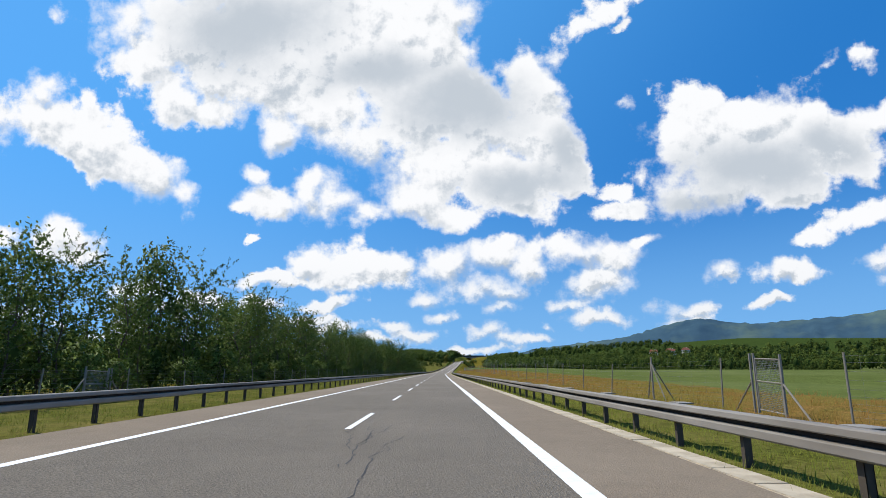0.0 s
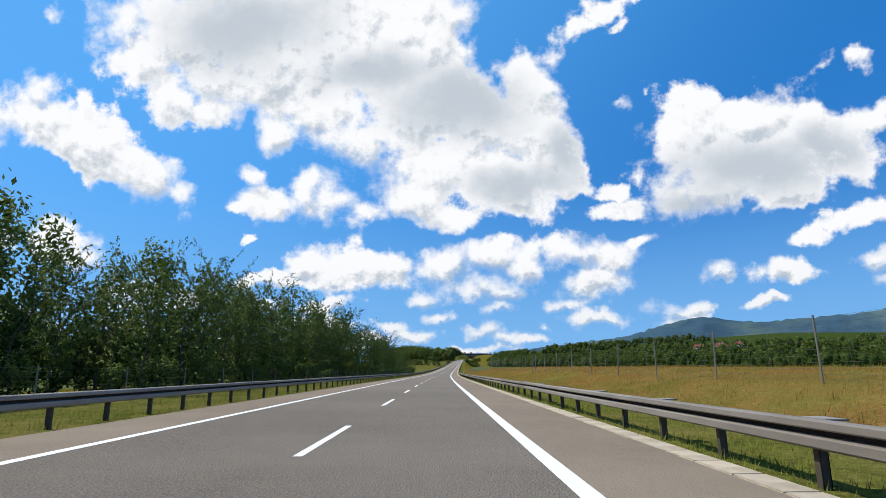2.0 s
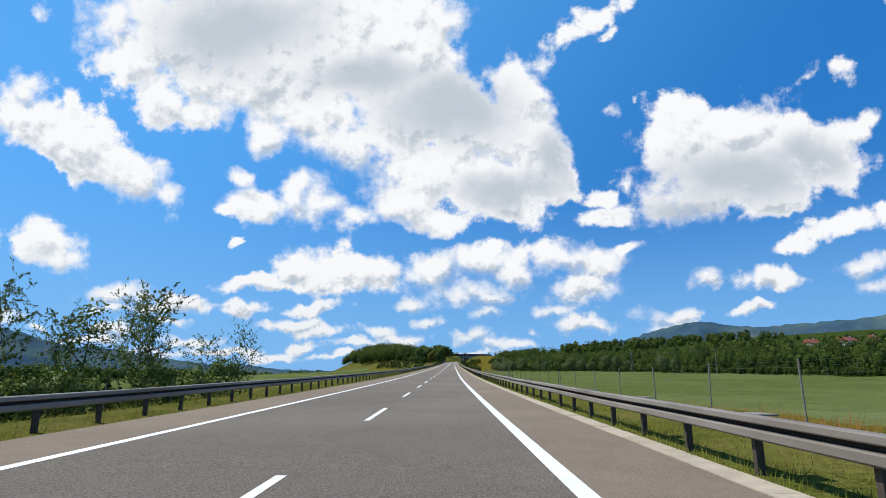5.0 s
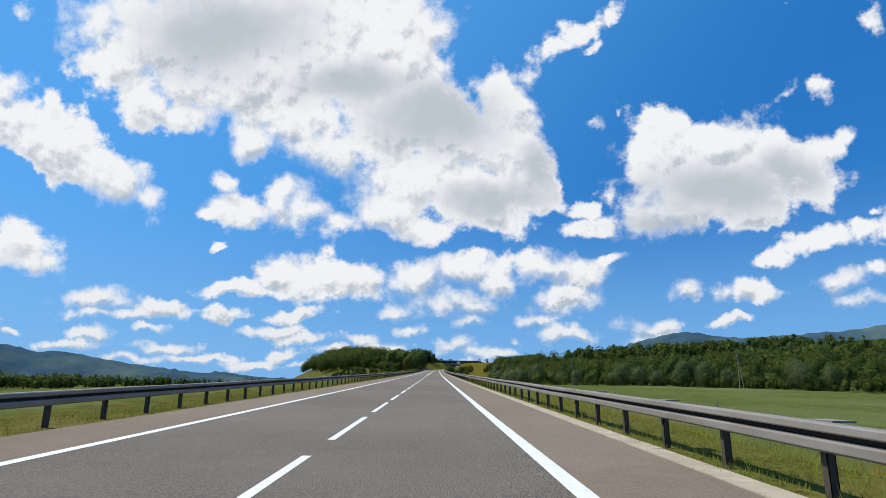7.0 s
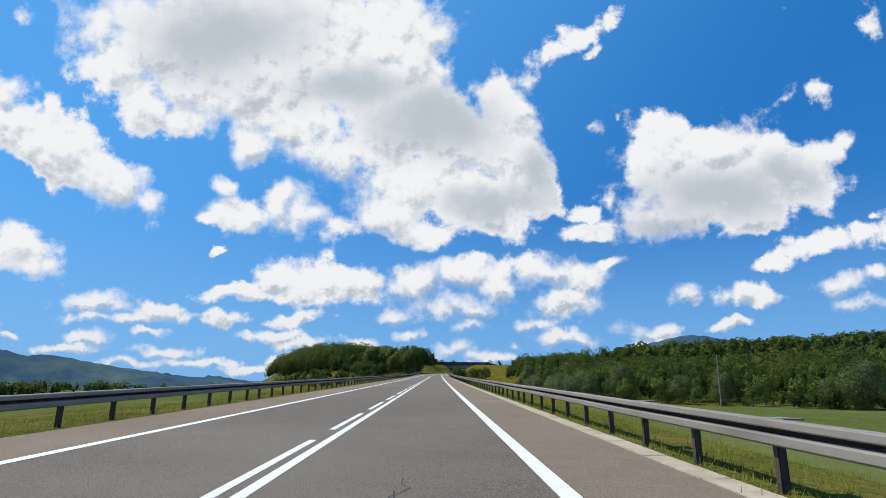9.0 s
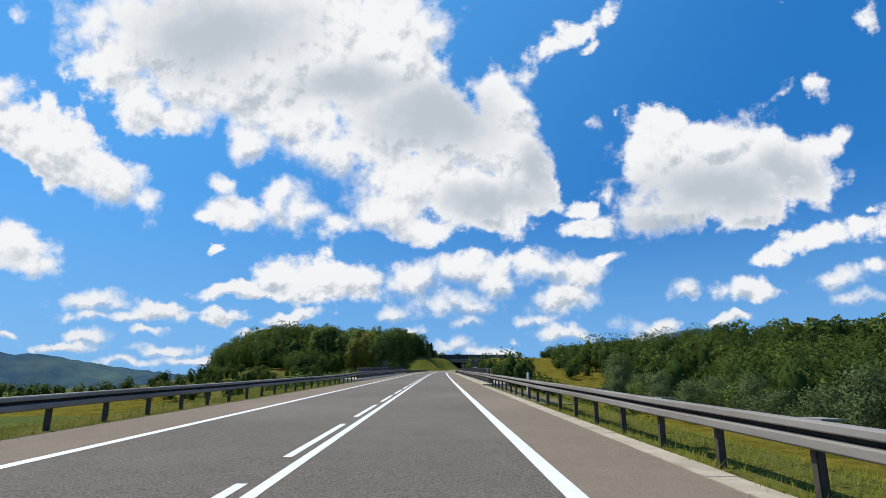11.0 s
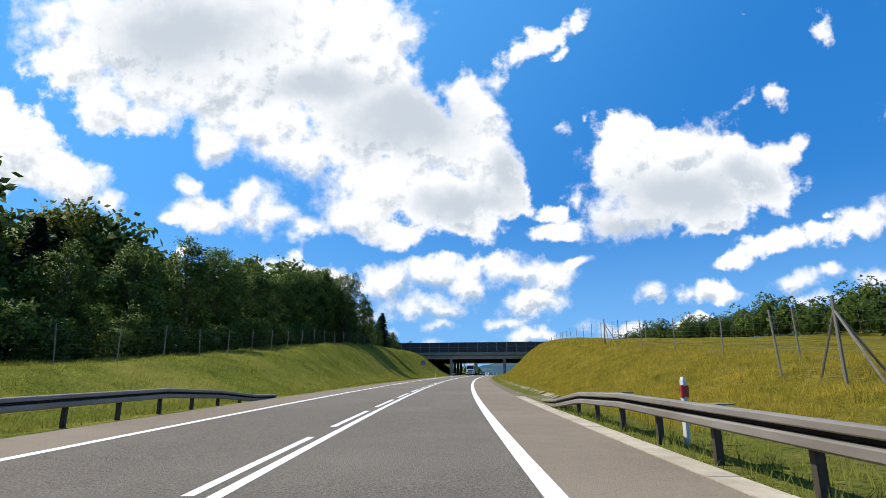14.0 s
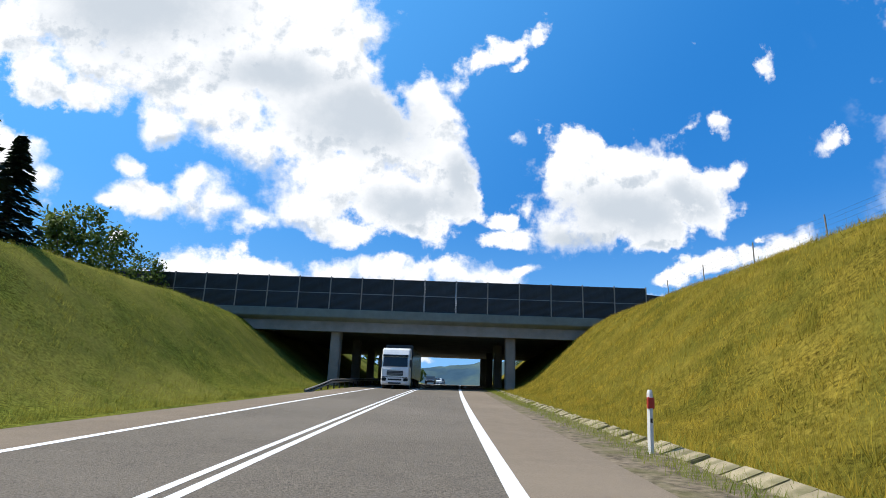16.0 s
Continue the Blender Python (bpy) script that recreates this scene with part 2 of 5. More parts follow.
billow = wmath("MULTIPLY", wmath("SUBTRACT", mid.outputs["Fac"], 0.5), 1.0)
turned_away = wmath("MULTIPLY", wmath("SUBTRACT", tuft_sunward, tuft), 2.6)
relief = wmath("ADD", wmath("ADD", wmath("MULTIPLY", wmath("SUBTRACT", sunward, field), wmath("ADD", low_band, 1.0)), turned_away), wmath("MULTIPLY", billow, 0.6))
shade = wmath("MULTIPLY", wramp(relief, -0.14, 0.5), 0.85)
gloom = wmath("MULTIPLY", wramp(wmath("ADD", wmath("ADD", belly, billow), wmath("MULTIPLY", turned_away, 0.35)), -0.4, 0.8), 0.8)
inside = wramp(wmath("DIVIDE", rag, wmath("SUBTRACT", 1.0, wmath("MULTIPLY", low_band, 0.65))), 0.02, 0.3)
lit = wmix(wmath("MULTIPLY", wmath("MAXIMUM", shade, gloom), inside), (0.97, 0.98, 1.0, 1), (0.45, 0.52, 0.6, 1))
lit = wmix(wmath("MULTIPLY", wmath("SUBTRACT", 1.0, wramp(up.outputs[2], 0.03, 0.22)), 0.3), lit, (0.6, 0.68, 0.78, 1))
sky_tone = W.nodes.new("ShaderNodeHueSaturation")
sky_tone.inputs["Saturation"].default_value = 1.32
sky_tone.inputs["Hue"].default_value = 0.506
W.links.new(sky.outputs[0], sky_tone.inputs["Color"])
low_air = wmath("MULTIPLY", wmath("SUBTRACT", 1.0, wramp(up.outputs[2], 0.0, 0.34)), 0.8)
# the sky is paler on the sun's side
to_sun = W.nodes.new("ShaderNodeVectorMath")
to_sun.operation = "DOT_PRODUCT"
W.links.new(coord.outputs["Generated"], to_sun.inputs[0])
to_sun.inputs[1].default_value = (math.sin(radians(SUN_AZ)) * math.cos(radians(SUN_EL)), math.cos(radians(SUN_AZ)) * math.cos(radians(SUN_EL)), math.sin(radians(SUN_EL)))
near_sun = wramp(to_sun.outputs["Value"], 0.2, 0.86)
clear_air = wmix(near_sun, (0.022, 0.21, 0.62, 1), (0.12, 0.46, 0.98, 1))
high = wmix(0.72, wscale(sky_tone.outputs[0], SKY_STRENGTH), clear_air)
blue = wmix(low_air, high, (0.2, 0.49, 0.91, 1))
total = wmix(cover, blue, lit)
back = W.nodes.new("ShaderNodeBackground")
W.links.new(total, back.inputs[0])
back.inputs[1].default_value = 1.0
wout = W.nodes.new("ShaderNodeOutputWorld")
W.links.new(back.outputs[0], wout.inputs[0])

sun = new("sun", bpy.data.lights.new("sun", "SUN"))
sun.data.energy, sun.data.angle, sun.data.color = 5.0, radians(0.6), (1.0, 0.94, 0.83)
az, el = radians(SUN_AZ), radians(SUN_EL)
sun.matrix_world = look((math.sin(az) * math.cos(el) * 500, math.cos(az) * math.cos(el) * 500, math.sin(el) * 500), (0, 0, 0))


# ---- materials ----
def material(name, color, other=None, rough=0.8, metal=0.0, scale=2.0, detail=5.0, bump=0.0, bump_scale=20.0, stretch=(1, 1, 1), mid=0.5, width=0.2, stain=None, stain_scale=0.3, stain_amount=0.5, rand=0.0, island=0.0, trans=0.0, spec=0.5, fleck=None):
    """A surface of two tones mixed by grain, with broad stains over them, fine relief, and a random tone per object or island."""
    m = bpy.data.materials.new(name)
    m.use_nodes = True
    t = m.node_tree
    p = t.nodes["Principled BSDF"]
    p.inputs["Roughness"].default_value, p.inputs["Metallic"].default_value = rough, metal
    p.inputs["Specular IOR Level"].default_value = spec
    co = t.nodes.new("ShaderNodeTexCoord")
    mp = t.nodes.new("ShaderNodeMapping")
    mp.inputs["Scale"].default_value = stretch
    t.links.new(co.outputs["Object"], mp.inputs[0])

    def noise_at(s, d, r=0.6):
        n = t.nodes.new("ShaderNodeTexNoise")
        n.inputs["Scale"].default_value, n.inputs["Detail"].default_value, n.inputs["Roughness"].default_value = s, d, r
        t.links.new(mp.outputs[0], n.inputs["Vector"])
        return n.outputs["Fac"]

    def ramp(v, lo, hi, to=1.0):
        n = t.nodes.new("ShaderNodeMapRange")
        t.links.new(v, n.inputs[0])
        n.inputs[1].default_value, n.inputs[2].default_value, n.inputs[4].default_value = lo, hi, to
        return n.outputs[0]

    def mix(f, a, b, kind="MIX"):
        n = t.nodes.new("ShaderNodeMix")
        n.data_type, n.blend_type = "RGBA", kind
        for sock, v in ((n.inputs[0], f), (n.inputs[6], a), (n.inputs[7], b)):
            if isinstance(v, (int, float)):
                sock.default_value = v
            elif isinstance(v, tuple):
                sock.default_value = (*v, 1)
            else:
                t.links.new(v, sock)
        return n.outputs[2]

    tone = mix(ramp(noise_at(scale, detail), mid - width, mid + width), color, other or tuple(c * 0.75 for c in color))
    if fleck:
        tone = mix(1.0, tone, ramp(noise_at(fleck[0], 6, 0.75), 0.5 - fleck[2], 0.5 + fleck[2], 1.0), "MULTIPLY") if fleck[1] >= 1 else mix(fleck[1], tone, ramp(noise_at(fleck[0], 6, 0.75), 0.5 - fleck[2], 0.5 + fleck[2], 1.35), "MULTIPLY")
    if stain:
        tone = mix(ramp(noise_at(stain_scale, 4), 0.45, 0.7, stain_amount), tone, stain)
    if rand or island:
        src = t.nodes.new("ShaderNodeObjectInfo").outputs["Random"] if rand else t.nodes.new("ShaderNodeNewGeometry").outputs["Random Per Island"]
        amount = rand or island
        hs = t.nodes.new("ShaderNodeHueSaturation")
        t.links.new(tone, hs.inputs["Color"])
        n = t.nodes.new("ShaderNodeMapRange")
        t.links.new(src, n.inputs[0])
        n.inputs[3].default_value, n.inputs[4].default_value = 1 - amount, 1 + amount
        t.links.new(n.outputs[0], hs.inputs["Value"])
        tone = hs.outputs[0]
    t.links.new(tone, p.inputs["Base Color"])
    if bump:
        b = t.nodes.new("ShaderNodeBump")
        b.inputs["Strength"].default_value, b.inputs["Distance"].default_value = bump, 0.02
        t.links.new(noise_at(bump_scale, 3), b.inputs["Height"])
        t.links.new(b.outputs[0], p.inputs["Normal"])
    if trans:
        tr = t.nodes.new("ShaderNodeBsdfTranslucent")
        t.links.new(tone, tr.inputs[0])
        ms = t.nodes.new("ShaderNodeMixShader")
        ms.inputs[0].default_value = trans
        t.links.new(p.outputs[0], ms.inputs[1])
        t.links.new(tr.outputs[0], ms.inputs[2])
        t.links.new(ms.outputs[0], t.nodes["Material Output"].inputs[0])
    return m


M = {
    "asphalt": material("asphalt", (0.245, 0.209, 0.165), (0.085, 0.072, 0.056), 0.85, scale=30, detail=4, width=0.2, bump=0.9, bump_scale=40, stain=(0.21, 0.18, 0.143), stain_scale=0.11, stain_amount=0.8, spec=0.15, fleck=(1.6, 0.16, 0.25)),
    "asphalt_edge": material("asphalt_edge", (0.295, 0.235, 0.172), (0.135, 0.105, 0.077), 0.88, scale=38, detail=3, width=0.3, bump=0.5, bump_scale=55, stain=(0.257, 0.207, 0.152), stain_scale=0.14, stain_amount=0.75, spec=0.1, fleck=(1.8, 0.16, 0.25)),
    "bitumen": material("bitumen", (0.039, 0.037, 0.036), (0.023, 0.023, 0.023), 0.8, scale=8),
    "wire": material("fence_wire", (0.234, 0.242, 0.234), (0.172, 0.179, 0.172), 0.6, 0.5, scale=3),
    # crown shade put into a dark tone, also laid under the woods
    "core": material("wood_shade", (0.05, 0.075, 0.018), (0.024, 0.04, 0.01), 0.95, scale=0.6, detail=6, bump=1.0, bump_scale=2, spec=0.0),
    "paint": material("road_paint", (0.738, 0.738, 0.720), (0.594, 0.594, 0.576), 0.7, scale=6, bump=0.2, bump_scale=50, mid=0.62, width=0.15),
    "concrete": material("concrete", (0.5, 0.43, 0.325), (0.37, 0.31, 0.23), 0.9, scale=3, bump=0.4, bump_scale=15, stain=(0.25, 0.21, 0.145), stain_scale=0.8, rand=0.08, spec=0.1),
    "zinc": material("galvanised_steel", (0.285, 0.262, 0.232), (0.2, 0.182, 0.158), 0.6, 0.0, scale=3, stain=(0.12, 0.096, 0.074), stain_scale=0.9, stain_amount=0.55, stretch=(1, 0.2, 1), spec=0.15),
    "pale_zinc": material("bright_galvanised_steel", (0.46, 0.445, 0.42), (0.33, 0.315, 0.29), 0.6, 0.0, scale=6, spec=0.3),
    # dark tone standing in for the shade inside the rail's groove
    "groove_shade": material("groove_shade_steel", (0.05, 0.043, 0.038), (0.03, 0.026, 0.023), 0.9, scale=4, stain=(0.075, 0.06, 0.048), stain_scale=1.5, spec=0.1),
    "post": material("weathered_steel", (0.088, 0.073, 0.058), (0.052, 0.043, 0.034), 0.75, 0.0, scale=5, spec=0.15),
    "grey_post": material("grey_steel", (0.257, 0.265, 0.265), (0.195, 0.203, 0.203), 0.6, 0.5, scale=4),
    "dirt": material("slope_turf", (0.215, 0.165, 0.027), (0.1, 0.095, 0.015), 0.95, scale=0.45, detail=10, bump=1.0, bump_scale=9, stain=(0.18, 0.155, 0.028), stain_scale=0.25, stain_amount=0.5, spec=0.0, fleck=(7, 0.8, 0.13), width=0.13),
    "field": material("field_crop", (0.125, 0.15, 0.042), (0.083, 0.108, 0.03), 0.95, scale=0.25, detail=8, bump=0.6, bump_scale=3, stain=(0.15, 0.17, 0.07), stain_scale=0.02, stain_amount=0.6, spec=0.0, fleck=(2.5, 0.5, 0.2)),
    "meadow": material("meadow_turf", (0.25, 0.14, 0.045), (0.15, 0.125, 0.03), 0.95, scale=0.5, detail=9, bump=1.0, bump_scale=8, stain=(0.14, 0.14, 0.03), stain_scale=0.07, stain_amount=0.6, spec=0.0, fleck=(7, 0.75, 0.16)),
    "green_slope": material("green_slope_turf", (0.18, 0.185, 0.032), (0.1, 0.125, 0.022), 0.95, scale=0.45, detail=10, bump=1.0, bump_scale=9, stain=(0.24, 0.205, 0.05), stain_scale=0.12, stain_amount=0.6, spec=0.0, fleck=(7, 0.8, 0.13), width=0.13),
    "grass_green": material("green_grass_blades", (0.31, 0.285, 0.046), (0.135, 0.165, 0.026), 0.9, scale=0.7, detail=8, trans=0.35, island=0.22, spec=0.05, width=0.14),
    "grass": material("grass_blades", (0.335, 0.25, 0.033), (0.145, 0.135, 0.018), 0.9, scale=1.1, detail=8, trans=0.35, island=0.32, spec=0.05, width=0.14),
    "verge": material("verge_turf", (0.135, 0.135, 0.03), (0.08, 0.09, 0.02), 0.95, scale=1.2, detail=9, bump=1.0, bump_scale=9, stain=(0.2, 0.155, 0.055), stain_scale=0.25, stain_amount=0.6, spec=0.0, fleck=(8, 0.75, 0.16)),
    "verge_blade": material("verge_grass_blades", (0.235, 0.235, 0.045), (0.13, 0.165, 0.028), 0.9, scale=0.5, detail=7, trans=0.4, island=0.15, spec=0.05),
    "grit": material("grit", (0.27, 0.215, 0.15), (0.1, 0.08, 0.055), 0.95, scale=5, detail=10, bump=1.0, bump_scale=25, stain=(0.12, 0.115, 0.04), stain_scale=0.8, stain_amount=0.8, spec=0.1, width=0.14),
    "slab": material("drain_concrete", (0.36, 0.3, 0.19), (0.23, 0.195, 0.12), 0.9, scale=3, bump=0.5, bump_scale=15, stain=(0.1, 0.1, 0.036), stain_scale=1.2, stain_amount=0.7, rand=0.15, spec=0.1),
    "dry_grass": material("dry_grass_blades", (0.3, 0.15, 0.05), (0.185, 0.178, 0.034), 0.9, scale=0.11, detail=9, trans=0.4, island=0.1, spec=0.05, width=0.12, mid=0.5),
    "leaf": material("leaves", (0.125, 0.18, 0.036), (0.06, 0.1, 0.02), 0.6, scale=0.5, trans=0.22, island=0.2, spec=0.1),
    "leaf_warm": material("leaves_warm", (0.19, 0.185, 0.032), (0.1, 0.12, 0.022), 0.6, scale=0.5, trans=0.35, island=0.25, spec=0.1),
    "leaf_pale": material("leaves_pale", (0.135, 0.18, 0.07), (0.07, 0.105, 0.036), 0.6, scale=0.5, trans=0.35, island=0.25, spec=0.15),
    "needle": material("needles", (0.023, 0.043, 0.017), (0.014, 0.028, 0.012), 0.7, scale=0.6, island=0.4),
    "wood_far": material("far_foliage", (0.105, 0.135, 0.026), (0.036, 0.062, 0.016), 0.8, scale=0.11, detail=5, width=0.11, island=0.45, trans=0.35, spec=0.05),
    "bark": material("bark", (0.109, 0.086, 0.066), (0.055, 0.043, 0.035), 0.95, scale=4, stretch=(1, 1, 0.2), bump=0.6, bump_scale=12),
    # the blue of distance haze is put into this forest's base colour
    "mountain": material("hazed_mountain_forest", (0.05, 0.094, 0.125), (0.033, 0.066, 0.098), 1.0, scale=0.006, detail=8, stain=(0.12, 0.165, 0.12), stain_scale=0.0022, stain_amount=0.6, spec=0.0),
    "panel": material("noise_panel", (0.035, 0.040, 0.045), (0.020, 0.023, 0.026), 0.6, scale=2, rand=0.2),
    "beam": material("deck_beam", (0.179, 0.203, 0.172), (0.140, 0.156, 0.133), 0.8, scale=1.2, stain=(0.101, 0.109, 0.094), stain_scale=0.5),
    "pier": material("pier_concrete", (0.30, 0.272, 0.235), (0.228, 0.206, 0.176), 0.9, scale=1.0, bump=0.2, bump_scale=8, stain=(0.165, 0.145, 0.12), stain_scale=0.4, spec=0.15),
    "white": material("white_plastic", (0.680, 0.680, 0.663), (0.578, 0.578, 0.561), 0.5, scale=5),
    "red": material("red_reflector", (0.468, 0.039, 0.023), (0.390, 0.031, 0.023), 0.4, scale=5),
    "black": material("black_plastic", (0.030, 0.030, 0.030), (0.020, 0.020, 0.020), 0.6, scale=5),
    "paint_white": material("white_lacquer", (0.750, 0.760, 0.760), (0.660, 0.670, 0.670), 0.3, scale=3),
    "paint_black": material("black_lacquer", (0.020, 0.020, 0.022), (0.015, 0.015, 0.016), 0.25, scale=3),
    "glass": material("dark_glass", (0.020, 0.025, 0.030), (0.015, 0.018, 0.020), 0.08, scale=1),
    "tyre": material("tyre_rubber", (0.025, 0.025, 0.025), (0.015, 0.015, 0.015), 0.9, scale=8),
    "roof": material("roof_tiles", (0.312, 0.094, 0.047), (0.234, 0.070, 0.039), 0.8, scale=1),
    "plaster": material("plaster", (0.546, 0.523, 0.468), (0.468, 0.445, 0.390), 0.9, scale=1),
    "screen": material("screen_steel", (0.055, 0.055, 0.055), (0.035, 0.035, 0.035), 0.6, 0.4, scale=5),
    "wood": material("grey_wood", (0.257, 0.226, 0.187), (0.187, 0.164, 0.133), 0.9, scale=3, stretch=(1, 1, 0.1)),
}


# ---- mesh helpers ----
def mesh_of(name, verts, faces, mat, smooth=False):
    me = bpy.data.meshes.new(name)
    me.from_pydata([tuple(v) for v in verts], [], faces)
    me.materials.append(M[mat] if isinstance(mat, str) else mat)
    if smooth:
        me.polygons.foreach_set("use_smooth", [True] * len(me.polygons))
    me.update()
    return me


def big_mesh(name, verts, quads, mat, normals=None):
    """Many quads or triangles at once from number arrays, with soft normals if given."""
    me = bpy.data.meshes.new(name)
    n, k = quads.shape
    if normals is not None:  # each piece turns its front the way its soft normals point
        verts, normals = np.asarray(verts), np.asarray(normals)
        p0, p1, p2 = (verts[quads[:, i]] for i in range(3))
        away = np.einsum("ij,ij->i", np.cross(p1 - p0, p2 - p0), normals[quads[:, 0]]) < 0
        quads = np.where(away[:, None], quads[:, ::-1], quads)
    me.vertices.add(len(verts))
    me.vertices.foreach_set("co", np.asarray(verts, dtype=np.float32).ravel())
    me.loops.add(n * k)
    me.loops.foreach_set("vertex_index", quads.astype(np.int32).ravel())
    me.polygons.add(n)
    me.polygons.foreach_set("loop_start", np.arange(0, n * k, k, dtype=np.int32))
    me.materials.append(M[mat])
    me.update(calc_edges=True)
    if normals is not None:
        me.attributes.new("custom_normal", "FLOAT_VECTOR", "POINT").data.foreach_set("vector", np.asarray(normals, dtype=np.float32).ravel())
    return me


def thing(name, label, category, group="", kind="", at=None, mesh=None):
    ob = new(name, mesh)
    if at is not None:
        ob.matrix_world = at
    return tagged(ob, label, category, group, kind)


def part(name, mesh, parent, label="", at=None):
    ob = new(name, mesh)
    ob.parent = parent
    if at is not None:
        ob.matrix_basis = at
    return tagged(ob, label) if label else ob


class Build:
    """Boxes, tubes and lofts gathered into one mesh."""

    def __init__(self):
        self.v, self.f = [], []

    def add(self, verts, faces):
        n = len(self.v)
        self.v += [Vector(v) for v in verts]
        self.f += [tuple(i + n for i in f) for f in faces]
        return self

    def box(self, lo, hi, bev=0.0, m=None):
        (x0, y0, z0), (x1, y1, z1) = lo, hi
        if bev <= 0:
            vs = [(x, y, z) for z in (z0, z1) for x, y in ((x0, y0), (x1, y0), (x1, y1), (x0, y1))]
            fs = [(3, 2, 1, 0), (4, 5, 6, 7), (0, 1, 5, 4), (1, 2, 6, 5), (2, 3, 7, 6), (3, 0, 4, 7)]
        else:
            bm = bmesh.new()
            bmesh.ops.create_cube(bm, size=1)
            for v in bm.verts:
                v.co = Vector(((x0 + x1) / 2 + v.co.x * (x1 - x0), (y0 + y1) / 2 + v.co.y * (y1 - y0), (z0 + z1) / 2 + v.co.z * (z1 - z0)))
            bmesh.ops.bevel(bm, geom=bm.edges[:], offset=bev, segments=2, affect="EDGES")
            bm.verts.index_update()
            vs, fs = [v.co.copy() for v in bm.verts], [tuple(v.index for v in f.verts) for f in bm.faces]
            bm.free()
        if m is not None:
            vs = [m @ Vector(v) for v in vs]
        return self.add(vs, fs)

    def tube(self, pts, radii, n=8, cap=True):
        rings = []
        for i, p in enumerate(pts):
            p = Vector(p)
            d = (Vector(pts[min(i + 1, len(pts) - 1)]) - Vector(pts[max(i - 1, 0)])).normalized()
            a = d.orthogonal().normalized() if abs(d.z) < 0.99 else Vector((1, 0, 0))
            b = d.cross(a).normalized()
            a = b.cross(d)
            r = radii[i] if isinstance(radii, (list, tuple)) else radii
            rings.append([p + a * r * math.cos(2 * math.pi * k / n) + b * r * math.sin(2 * math.pi * k / n) for k in range(n)])
        return self.loft(rings, True, cap)

    def loft(self, rings, closed=False, cap=False):
        n = len(rings[0])
        vs = [p for r in rings for p in r]
        fs = []
        for i in range(len(rings) - 1):
            for k in range(n if closed else n - 1):
                q = (k + 1) % n
                fs.append((i * n + k, i * n + q, (i + 1) * n + q, (i + 1) * n + k))
        if cap:
            fs += [tuple(range(n - 1, -1, -1)), tuple((len(rings) - 1) * n + k for k in range(n))]
        return self.add(vs, fs)

    def mesh(self, name, mat, smooth=False):
        me = mesh_of(name, self.v, self.f, mat, smooth)
        return me


# ---- ground ----
def ease(x):
    x = np.clip(x, 0, 1)
    return x * x * (3 - 2 * x)


# height of the land beside the road over the road, and the width of the slope up or down to it
RIGHT_H = knots([(-400, -0.3), (34, -0.3), (110, 0.7), (208, 1.5), (260, 1.8), (325, 1.8), (352, 1.2), (395, -0.6), (473, -2.2), (652, -3.5), (763, -4.5), (840, -7), (930, -7), (962, -1.2), (1005, 0.9), (1029, 1.5), (1050, 2.6), (1074, 4.9), (1110, 6.5), (1178, 7.4), (1242, 6), (1342, 2), (1492, 0), (2892, 0)])
RIGHT_W = knots([(-400, 8), (652, 10), (829, 12), (941, 12), (1016, 9), (1090, 9.5), (1178, 11), (2892, 11)])
LEFT_H = knots([(-400, -0.2), (329, -0.2), (420, -2), (473, -5), (763, -5), (851, -8), (930, -6), (973, -0.5), (1010, 0.8), (1037, 1.6), (1067, 3.6), (1103, 6.3), (1178, 7.4), (1242, 6), (1342, 2), (1492, 0), (2892, 0)])
LEFT_W = knots([(-400, 7), (652, 12), (941, 12), (1016, 9), (1090, 10), (1178, 13), (2892, 12)])
RIGHT_WOOD = knots([(-400, 420), (0, 380), (318, 260), (518, 185), (652, 140), (725, 118), (790, 76), (845, 48), (874, 44), (941, 42), (973, 38), (1016, 45), (1090, 50), (1192, 45), (2892, 60)])
ROAD_Z = LINE[:, 2]
VALLEY = -3.0


def land(s, u):
    """Height of the ground over the road's level at s, u metres right of its middle."""
    s, u = np.asarray(s, float), np.asarray(u, float)
    r = RIGHT_H(s) * ease((u - 7.4) / RIGHT_W(s))
    l = LEFT_H(s) * ease((-u - 7.6) / LEFT_W(s))
    z = np.where(u > 0, r, l)
    hill = np.clip(u - RIGHT_WOOD(s) + 10, 0, 500)
    z = z + np.where(u > 0, 0.075 * hill * ease(hill / 60), 0)
    level = np.interp(s, np.arange(S0, S1 + 1), ROAD_Z)
    out = np.where(u < 0, ease((-u - 60 - 105 * ease((s - 1010) / 250) * (1 - ease((s - 1230) / 120))) / (200 - 110 * ease((s - 900) / 80))), 0)
    z = z * (1 - out) + out * (VALLEY - level)
    rough = 0.1 * np.sin(s * 0.31 + u * 0.7) * np.sin(s * 0.13 - u * 0.41) + 0.06 * np.sin(s * 0.9 + 2 * u)
    return z - 0.06 + rough * ease((np.abs(u) - 8) / 6)


def spot(s, u, z=0.0):
    """A place on the ground."""
    return road(s, u, float(land(s, u)) + z)


def spots(s, u, z):
    """Places over the ground for arrays of s, u and heights."""
    i = np.arange(S0, S1 + 1)
    h = np.radians(HEADING(s))
    far = np.clip((np.abs(u) - 80) / 200, 0, 1)
    h = h * (1 - far)
    lift = np.interp(s, i, ROAD_Z) + land(s, u) + z
    return np.stack([np.interp(s, i, LINE[:, 0]) + u * np.cos(h), np.interp(s, i, LINE[:, 1]) - u * np.sin(h), lift], axis=-1)


